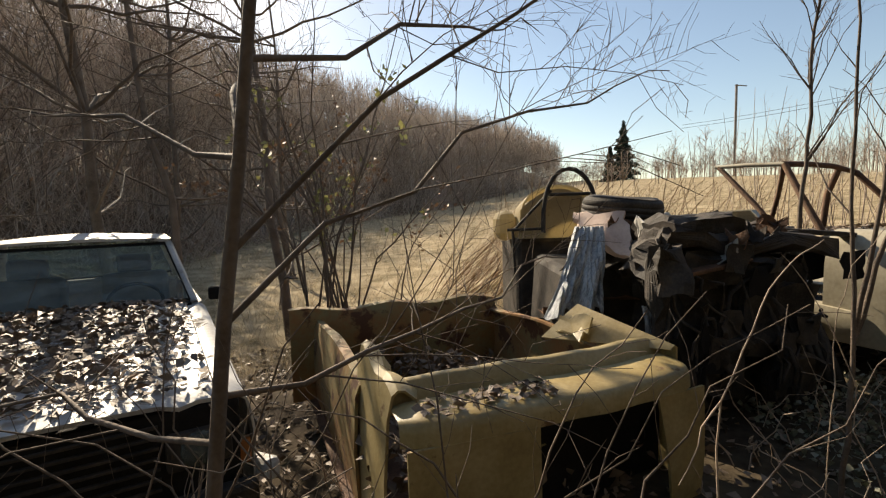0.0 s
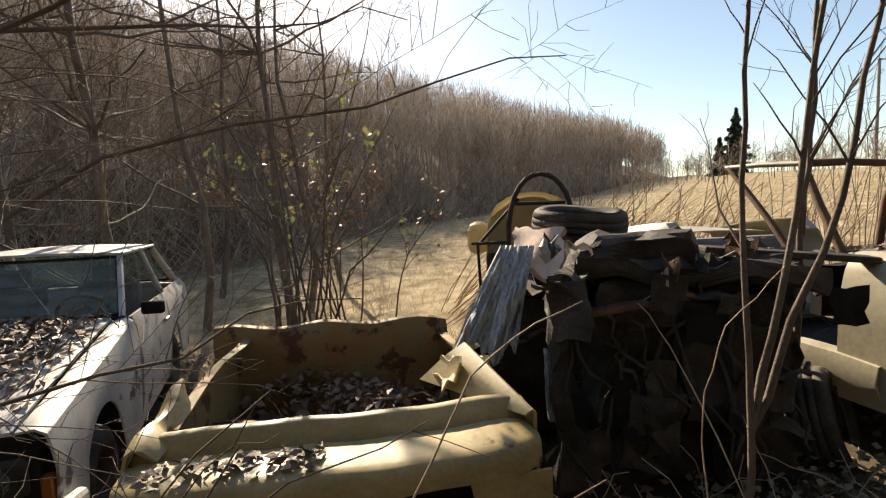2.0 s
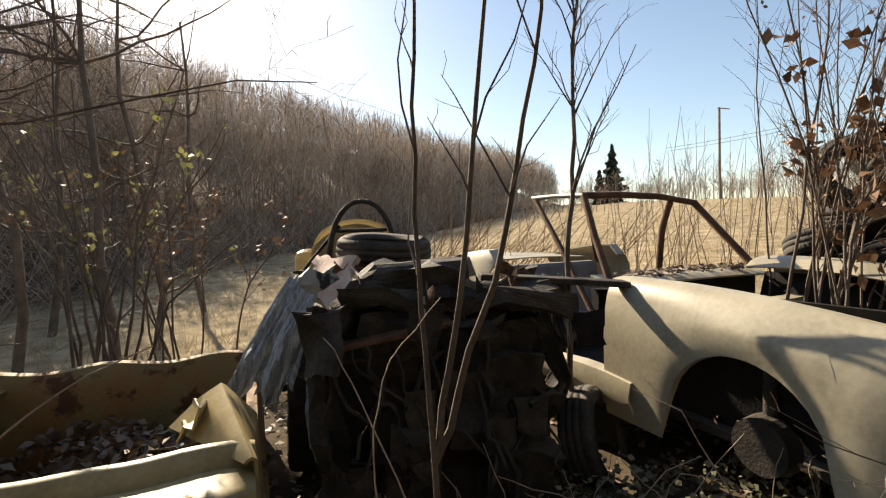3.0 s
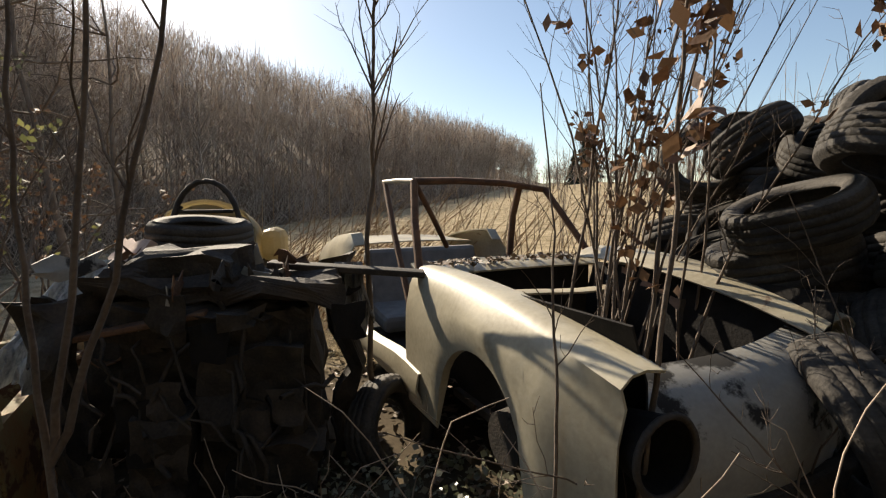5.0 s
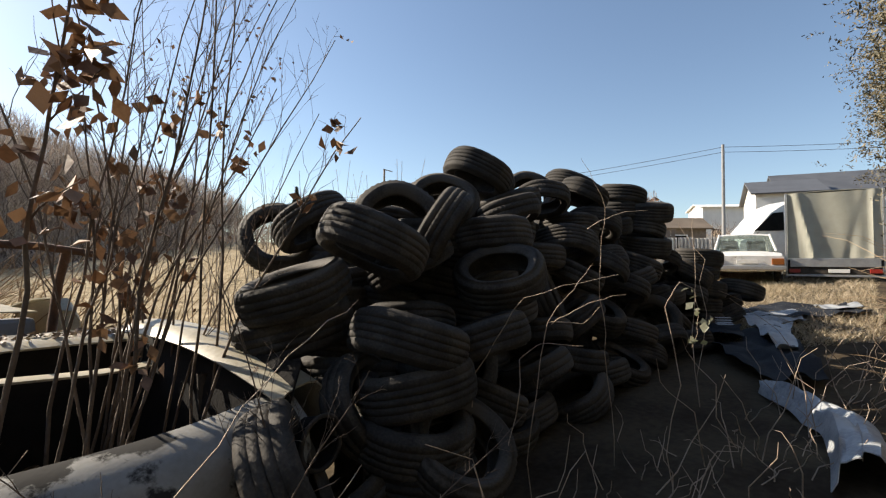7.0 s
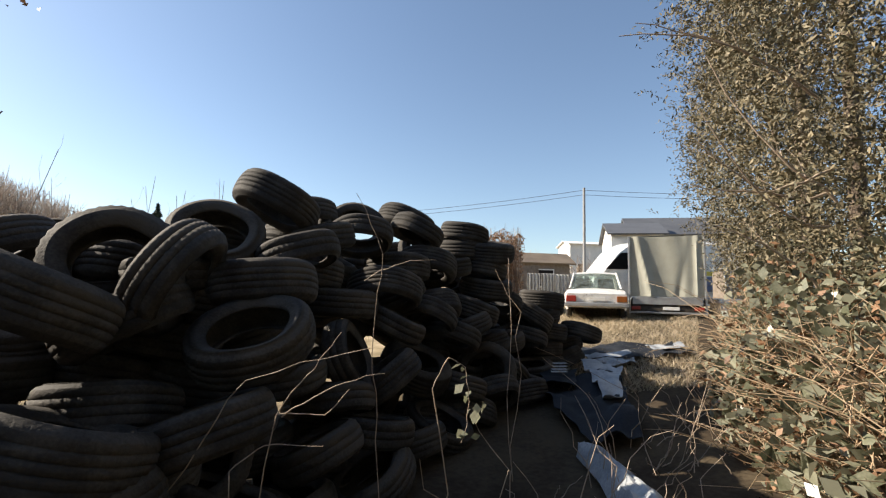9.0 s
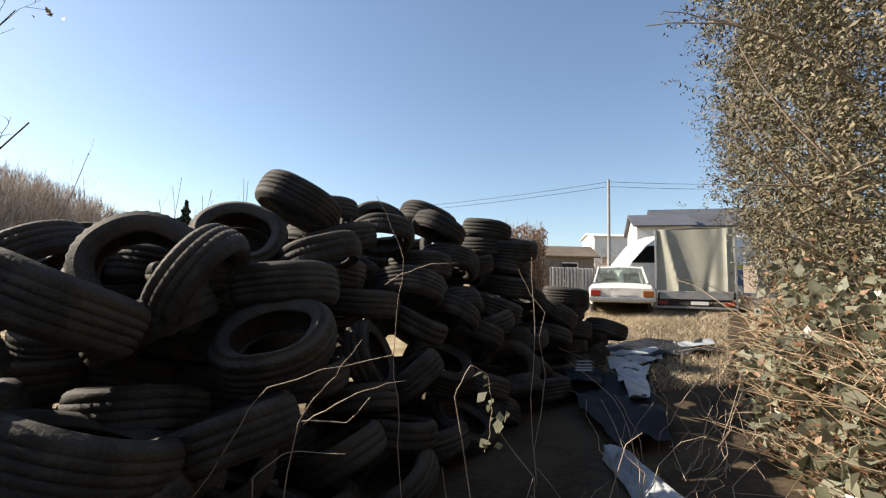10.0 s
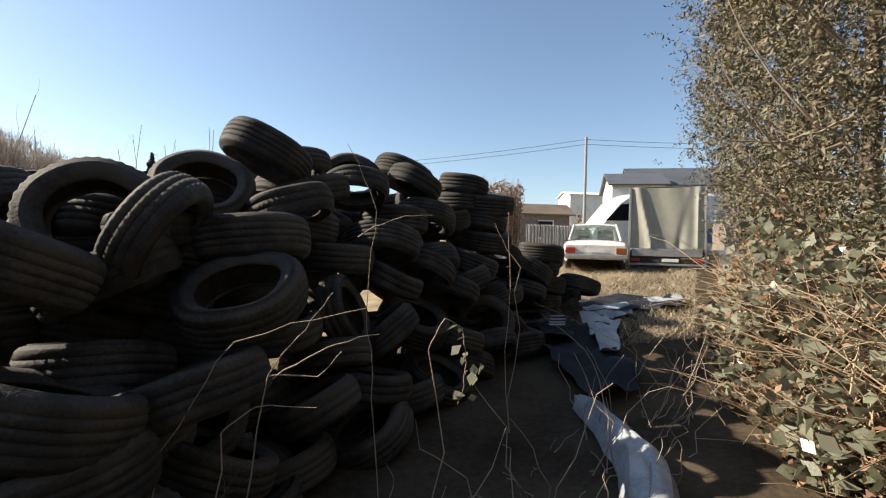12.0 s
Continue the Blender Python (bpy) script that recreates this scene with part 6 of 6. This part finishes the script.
def build_bush():
    g = np.random.default_rng(92)
    t = thing("ivy_bush", pose(*yard(4.3, 3.6)), "dusty ivy and bramble bush with dead brown stalks", "bush")
    o = np.array(yard(4.3, 3.6))
    pts, stalk_feet = [], []
    for a, r, rad, h in ((2.3, 2.60, 0.42, 0.75), (2.8, 2.85, 0.48, 0.95), (3.4, 3.05, 0.55, 1.05), (4.1, 3.5, 0.6, 1.1), (4.9, 4.0, 0.6, 1.2), (3.2, 3.7, 0.8, 1.3), (4.2, 4.4, 0.8, 1.3), (2.5, 3.3, 0.7, 1.2)):
        c = np.array(yard(a, r)) - o
        n = int(2200 * rad * 2)
        d = g.normal(size=(n, 3))
        d /= np.linalg.norm(d, axis=1, keepdims=True)
        d[:, 2] = np.abs(d[:, 2])
        rr = (0.85 + 0.35 * g.random(n)) * (1 + 0.12 * g.normal(size=n))
        pts.append(c + d * np.array([rad, rad, h]) * rr[:, None])
        m = 420
        ang, q = g.uniform(0, 6.28, m), rad * np.sqrt(g.random(m)) * 0.95
        stalk_feet.append(np.stack([c[0] + q * np.cos(ang), c[1] + q * np.sin(ang), np.full(m, c[2])], 1))
    tagged(quads("leaves", leaf_quads(g, np.concatenate(pts)[::3], 0.112, 0.25, 0.66), green_leaf, t), kind="stuff")
    tagged(quads("dead_leaves", leaf_quads(g, np.concatenate(pts)[1::4], 0.07, 0.1, 0.5), dry_leaf, t), kind="stuff")
    lines = []
    for fpt in np.concatenate(stalk_feet):
        h = g.uniform(0.15, 0.55)
        d = g.normal(size=3) * 0.8
        d[2] = g.uniform(0.1, 1)
        f1 = fpt + np.array([0, 0, 0.9 * g.random() ** 1.5])
        lines.append((bent(g, f1, f1 + d * h, 5, 0.2, 0.05), np.linspace(0.005, 0.002, 5)))
    tagged(tubes("stalk_tangle", lines, weed_mat, t, 3), kind="stuff")
    # dry grass and stalks along the path
    lines, blades = [], []
    for _ in range(700):
        a = g.uniform(5.4, 12.0)
        r = 0.60 * a + 0.75 + abs(g.normal()) * 0.7
        f0 = np.array(yard(a, r))
        h = g.uniform(0.2, 0.65)
        d = g.normal(size=3) * 0.35
        d[2] = 1
        lines.append((bent(g, f0, f0 + d * h, 4, 0.1), np.linspace(0.006, 0.002, 4)))
    tagged(tubes("dead_stalks", lines, weed_mat, None, 3), "dead brown stalks standing beside the path", "stalks", kind="stuff")
    n = 16000
    a = g.uniform(5.5, 16.0, n)
    r = a * g.uniform(0.28, 0.62, n)
    x = 6.306 + 0.6845 * a + 0.729 * r
    y = 1.085 + 0.729 * a - 0.6845 * r
    z = np.array([ground_z(p, q) for p, q in zip(x, y)])
    tagged(quads("yard_grass", blade_quads(g, np.stack([x, y, z], 1), 0.10, 0.9, 0.006), grass_mat), "short dry grass on the yard", "grass", kind="stuff")
    for (a, r, z, mat, lab) in ((3.2, 2.95, 0.55, green_plastic, "green plastic bag caught in the bush"), (3.0, 2.95, 0.35, red_plastic, "faded red plastic scrap caught in the bush")):
        p = yard(a, r)
        h = thing("plastic_scrap", pose(p[0], p[1], p[2] + z), lab, "litter")
        rows = [[(0.03 * i + 0.02 * g.normal(), 0.02 * g.normal(), 0.03 * j + 0.015 * g.normal()) for i in range(6)] for j in range(5)]
        skin("scrap", rows, mat, h, 0.004)


build_bush()


# ---------------------------------------------------------------- yard with trailer, car, van and houses
def build_trailer():
    x, y, z = yard(12.8, 7.05)
    t = thing("trailer", pose(x, y, z, 0, 0, YARD_TURN - 25), "box trailer with a slack grey-green tarpaulin cover", "trailer")
    W, H, L = 1.88, 1.72, 3.0
    z0 = 0.62
    # cover: back sheet with folds, sides and roof
    rows = []
    for j in range(15):
        v = j / 14
        row = []
        for i in range(33):
            u = i / 32
            px = (u - 0.5) * W
            f1 = math.exp(-((u - 0.30 + 0.20 * v) * 22) ** 2)
            f2 = math.exp(-((u - 0.66 - 0.14 * v) * 22) ** 2)
            f3 = math.exp(-((u - 0.90 - 0.02 * v) * 40) ** 2)
            row.append((px, -0.09 * f1 * (1 - 0.4 * v) + 0.05 * f2 - 0.07 * f2 * v - 0.05 * f3 + 0.015 * math.sin(14 * u + 3 * v), z0 + H * v - 0.02 * math.sin(math.pi * u) * v))
        rows.append(row)
    skin("back_sheet", rows, tarp_mat, t, 0.01, "slack folded tarpaulin sheet")
    for s in (-1, 1):
        rows = [[(s * W / 2, L * k / 8, z0 + H * v / 6 + 0.0) for k in range(9)] for v in range(7)]
        skin("side_sheet", rows, tarp_mat, t, 0.012)
    rows = [[(-W / 2 + W * k / 8, L * v / 6, z0 + H + 0.03 * math.sin(math.pi * k / 8)) for k in range(9)] for v in range(7)]
    skin("roof_sheet", rows, tarp_mat, t, 0.012)
    for s in (-1, 1):
        boxed("corner_post", pose(s * (W / 2 + 0.03), -0.03, 1.23), 0.05, 0.05, 2.22, steel, t, 0.006)
    boxed("tail_board", pose(0, -0.05, 0.50), W - 0.1, 0.05, 0.22, steel, t, 0.01, "grey metal tail board")
    boxed("under_bar", pose(0, -0.03, 0.17), W + 0.1, 0.06, 0.06, steel, t, 0.01)
    boxed("lamp_board", pose(0, -0.02, 0.29), W - 0.05, 0.04, 0.16, dark_steel, t, 0.01)
    for s in (-1, 1):
        boxed("tail_lamp", pose(s * 0.80, -0.06, 0.29), 0.24, 0.05, 0.10, tail_red, t, 0.012)
    boxed("number_plate", pose(0.1, -0.06, 0.29), 0.42, 0.02, 0.09, plaster, t, 0.004)
    for s in (-1, 1):
        torus_part("tyre", pose(s * 0.85, 1.5, 0.32, 0, 90), 0.22, 0.09, rubber, t)
    boxed("chassis", pose(0, 1.5, 0.42), 1.7, 3.0, 0.10, dark_steel, t, 0.01)


build_trailer()


def build_sedan():
    x, y, z = yard(12.6, 4.95)
    c = thing("parked_car", pose(x, y, z + 0.06, 0, 0, YARD_TURN - 20), "old white saloon car parked beside the trailer", "car")
    W = 0.86
    sections = [(-0.02, 0.30, 0.66, 0.93), (0.10, 0.28, 0.72, 0.96), (0.6, 0.26, 0.80, 1.0), (1.25, 0.26, 0.84, 1.0), (2.6, 0.26, 0.86, 1.0), (3.8, 0.28, 0.80, 0.98), (4.3, 0.32, 0.70, 0.92)]
    rows = []
    for y0, zb, zs, k in sections:
        w = W * k
        rows.append([(-w * 0.93, y0, zb), (-w, y0, zb + 0.12), (-w, y0, zs - 0.08), (-w * 0.92, y0, zs + 0.02), (-w * 0.5, y0, zs + 0.06), (0, y0, zs + 0.07), (w * 0.5, y0, zs + 0.06), (w * 0.92, y0, zs + 0.02), (w, y0, zs - 0.08), (w, y0, zb + 0.12), (w * 0.93, y0, zb)])
    skin("body", rows, old_white, c, 0.03)
    cap = [[(-W * 0.93 * u, -0.03, zz) for u in np.linspace(-0.97, 0.97, 9)] for zz in (0.34, 0.5, 0.62, 0.72)]
    skin("tail_panel", cap, old_white, c, 0.03)
    # cabin
    rows = []
    for y0, zz, w in ((0.95, 0.90, 0.70), (1.35, 1.36, 0.60), (1.5, 1.41, 0.59), (2.5, 1.42, 0.59), (2.7, 1.38, 0.60), (3.2, 0.92, 0.70)):
        rows.append([(u * w, y0, zz - 0.03 * u * u) for u in np.linspace(-1, 1, 9)])
    skin("roof", rows[1:5], old_white, c, 0.03)
    for s in (-1, 1):
        for a, b in (((0.95, 0.88, 0.72), (1.38, 1.37, 0.60)), ((2.0, 0.88, 0.74), (2.0, 1.38, 0.60)), ((3.2, 0.88, 0.72), (2.68, 1.37, 0.60))):
            tubes("pillar", [(np.array([(s * a[2], a[0], a[1]), (s * b[2], b[0], b[1])]), [0.035, 0.03])], old_white, c, 6)
    for name, lo, hi in (("rear_window", rows[0], rows[1]), ("windscreen", rows[5], rows[4])):
        bm = bmesh.new()
        strip(bm, [lo, hi])
        bmesh.ops.solidify(bm, geom=list(bm.faces), thickness=0.006)
        part(name, bm, glass, c).visible_shadow = False
    boxed("cabin_lining", pose(0, 2.1, 0.80), 1.3, 2.0, 0.16, dark_inside, c, 0.03)
    for s in (-1, 1):
        boxed("seat_back", pose(s * 0.34, 2.2, 1.0, 10), 0.46, 0.14, 0.5, dark_inside, c, 0.05)
        lamp = boxed("tail_lamp", pose(s * 0.66, -0.05, 0.58), 0.26, 0.05, 0.16, tail_red if s < 0 else orange_lamp, c, 0.012)
        torus_part("tyre", pose(s * 0.74, 0.85, 0.30, 0, 90), 0.21, 0.085, rubber, c)
        torus_part("tyre", pose(s * 0.74, 3.4, 0.30, 0, 90), 0.21, 0.085, rubber, c)
    boxed("bumper", pose(0, -0.08, 0.42), 1.66, 0.08, 0.11, steel, c, 0.02)
    boxed("number_plate", pose(0.0, -0.06, 0.58), 0.46, 0.02, 0.10, plaster, c, 0.004)


build_sedan()


def build_van():
    x, y, z = yard(17.0, 7.3)
    v = thing("van", pose(x, y, z, 0, 0, YARD_TURN), "white delivery van with yellow and blue stripes", "van")
    # side on: nose towards -x
    rows = []
    prof = ((-0.75, 0.35, 0.85), (-0.70, 0.35, 1.05), (-0.35, 0.35, 1.30), (0.25, 0.35, 2.05), (0.6, 0.35, 2.30), (1.2, 0.35, 2.42), (3.4, 0.35, 2.46), (4.35, 0.35, 2.44), (4.45, 0.35, 2.3))
    for px, zb, zt in prof:
        rows.append([(px, -0.02, zb), (px, -0.06, (zb + zt) * 0.45), (px, -0.02, zt - 0.12), (px, 0.10, zt), (px, 0.95, zt + 0.04), (px, 1.8, zt), (px, 1.92, zt - 0.12), (px, 1.92, zb)])
    skin("body", rows, old_white, v, 0.03)
    bm = bmesh.new()
    bm.faces.new([bm.verts.new(p) for p in ((-0.30, -0.075, 1.30), (0.62, -0.085, 1.32), (0.62, -0.05, 1.95), (0.30, -0.05, 1.92))])
    bmesh.ops.solidify(bm, geom=list(bm.faces), thickness=0.01)
    part("side_window", bm, dark_inside, v)
    boxed("stripe", pose(3.75, -0.065, 1.25), 1.3, 0.012, 0.16, stripe_yellow, v, 0, "yellow stripe")
    boxed("stripe", pose(3.75, -0.068, 0.85), 1.3, 0.012, 0.55, stripe_blue, v, 0, "blue lower stripe")
    for px in (0.0, 3.4):
        torus_part("tyre", pose(px, 0.08, 0.34, 90), 0.24, 0.10, rubber, v)
        torus_part("tyre", pose(px, 1.80, 0.34, 90), 0.24, 0.10, rubber, v)


build_van()


def build_house(name, ahead, right, w, d, eave, ridge, turn, walls, roofing, label, windows=3):
    x, y, z = yard(ahead, right)
    h = thing(name, pose(x, y, z - 0.3, 0, 0, YARD_TURN + turn), label, "building")
    e, r = eave - z + 0.3, ridge - z + 0.3
    bm = bmesh.new()
    pts = [(-w / 2, 0), (w / 2, 0), (w / 2, d), (-w / 2, d)]
    low = [bm.verts.new((a, b, 0)) for a, b in pts]
    up = [bm.verts.new((a, b, e)) for a, b in pts]
    for k in range(4):
        bm.faces.new((low[k], low[(k + 1) % 4], up[(k + 1) % 4], up[k]))
    ra, rb = bm.verts.new((-w / 2, d / 2, r)), bm.verts.new((w / 2, d / 2, r))
    bm.faces.new((up[0], up[3], ra))
    bm.faces.new((up[1], up[2], rb))
    part("wall", bm, walls, h)
    for s in (0, 1):
        y0 = -0.35 if s == 0 else d + 0.35
        lift = (r - e) / (d / 2) * 0.35
        rows = [[(-w / 2 - 0.3, y0, e - lift), (w / 2 + 0.3, y0, e - lift)], [(-w / 2 - 0.3, d / 2, r + 0.06), (w / 2 + 0.3, d / 2, r + 0.06)]]
        roof = skin("roof", rows, roofing, h, 0.10, smooth=False)
    for k in range(windows):
        px = -w / 2 + w * (k + 0.5) / windows
        win = boxed("window", pose(px, -0.02, e * 0.55), 1.1, 0.08, 1.2, plaster, h, 0.01)
        boxed("pane", pose(px, -0.07, e * 0.55), 0.95, 0.02, 1.05, dark_inside, win, 0)
    return h


build_house("house", 34, 23.2, 13.0, 7.0, 7.2, 8.9, -16, plaster, slate, "white house with a long dark grey roof", 4)
build_house("house", 33, 16.0, 3.6, 6.0, 6.9, 8.0, -16, plaster, slate, "low white extension with a dark grey roof", 1)
build_house("shed", 30, 8.4, 3.2, 3.0, 4.3, 4.9, 0, wood_grey, brown_roof, "brown wooden shed with a low roof", 1)
build_house("house", 60, 23.0, 6.0, 5.0, 9.4, 9.9, 0, plaster, plaster, "far white flat-roofed house", 2)


def build_pole():
    x, y, z = yard(29, 10.6)
    p = thing("utility_pole", pose(x, y, z), "grey utility pole carrying two cables", "pole")
    top = 9.0 - z
    tubes("pole", [(np.array([(0, 0, -0.2), (0, 0, top)]), [0.11, 0.08])], concrete, p, 10)
    g = np.random.default_rng(1)
    o = np.array((x, y, z))
    ends = []
    for dz in (0.15, 0.45):
        a = np.array((0, 0, top - dz))
        for e in (np.array(yard(46, -20.0, 9.0)) - o, np.array(yard(27, 26.0, 9.0)) - o):
            e = e - (0, 0, dz)
            t = np.linspace(0, 1, 14)[:, None]
            line = a + (e - a) * t
            line[:, 2] -= 3.0 * (t * (1 - t))[:, 0] * (0.9 if e[0] < 0 else 0.25)
            ends.append((line, [0.014] * 14))
    for l in ends:
        tubes("cable", [l], dark_steel, p, 4)
    x, y = 27.0, 46.0
    z = ground_z(x, y)
    q = thing("utility_pole", pose(x, y, z), "thin dark pole standing in the far field", "pole")
    tubes("pole", [(np.array([(0, 0, -0.2), (0, 0, 12.0 - z)]), [0.12, 0.10])], wood_grey, q, 8)
    boxed("cross_arm", pose(0.4, 0, 12.0 - z - 0.1, 0, 0, 20), 1.4, 0.08, 0.08, wood_grey, q, 0.01)


build_pole()


def build_fence():
    f0 = thing("fence", pose(*yard(17.5, 5.4), 0, 0, YARD_TURN), "grey corrugated sheet fence behind the car", "fence")
    for k in range(6):
        rows = [[(-1.2 + 0.55 * k + 0.5 * i / 12, 0.025 * math.sin(i * 2.1), z) for i in range(13)] for z in (0.0, 0.5, 1.15 + 0.05 * math.sin(k * 3))]
        skin("fence_sheet", rows, steel, f0, 0.006)
    f1 = thing("fence", pose(*yard(18.0, 3.4), 0, 0, YARD_TURN), "weathered brown board fence", "fence")
    for k in range(14):
        boxed("board", pose(-0.9 + 0.17 * k, 0.01 * (k % 3), 0.72 + 0.03 * math.sin(k * 5)), 0.15, 0.025, 1.45, wood_grey, f1, 0.006)
    g = np.random.default_rng(95)
    o = np.array(yard(15.5, 2.6))
    h = thing("brown_hedge", pose(*o), "clipped brown leafless hedge", "hedge")
    pts = []
    n = 9000
    u, v, w = g.uniform(-1.5, 0.9, n), g.uniform(-0.7, 0.7, n), g.random(n) ** 0.7
    cap = 2.55 - 0.25 * (u / 1.2) ** 2 + 0.08 * np.sin(u * 9)
    p = np.stack([0.729 * u + 0.6845 * v, -0.6845 * u + 0.729 * v, w * cap], 1)
    tagged(quads("twig_mass", leaf_quads(g, p, 0.10, 0.0, 0.35), dry_leaf, h), kind="stuff")
    lines = []
    for _ in range(260):
        u = g.uniform(-1.5, 0.9)
        v = g.uniform(-0.5, 0.5)
        b = np.array([0.729 * u + 0.6845 * v, -0.6845 * u + 0.729 * v, 0])
        lines.append((bent(g, b, b + np.array([g.normal() * 0.1, g.normal() * 0.1, g.uniform(2.2, 2.8)]), 4, 0.06), np.linspace(0.014, 0.004, 4)))
    tagged(tubes("stem_mass", lines, far_bark, h, 3), kind="stuff")
    b = thing("covered_load", pose(*yard(15.5, 10.9), 0, 0, YARD_TURN), "white plastic sheet over a stack beside the van", "sheet")
    rows = [[(-0.45 + 0.9 * i / 10, -0.2 + 0.06 * math.sin(i * 1.7 + j), 1.35 * j / 8 + 0.03 * math.sin(i * 2)) for i in range(11)] for j in range(9)] + [[(-0.40 + 0.8 * i / 10, 0.6, 1.38 + 0.03 * math.sin(i)) for i in range(11)]]
    skin("cover", rows, sheet_mat, b, 0.02)
    bm = bmesh.new()
    add_box(bm, pose(0.0, 0.25, 0.64), 0.75, 0.7, 1.25, 0.03)
    part("stack", bm, wood_grey, b)
    s = thing("light_sill", pose(*yard(12.9, 8.8), 0, 0, YARD_TURN + 12), "white car part lying beside the trailer", "car part")
    bm = bmesh.new()
    add_box(bm, pose(0, 0, 0.42), 0.9, 0.5, 0.16, 0.05)
    add_box(bm, pose(0, 0, 0.18), 0.7, 0.4, 0.34, 0.03)
    part("panel", bm, old_white, s)
    # far wooded ridge
    lines = []
    g = np.random.default_rng(96)
    for _ in range(260):
        a, r = g.uniform(85, 130), g.uniform(-10, 95)
        x, y, z = yard(a, r)
        far_tree(lines, x, y, g.uniform(3, 7), g, r=0.14, shoots=12, depth=0)
    tagged(tubes("far_woods", lines, far_bark, None, 3), "far bare woods on the ridge", "woods", kind="stuff")


build_fence()
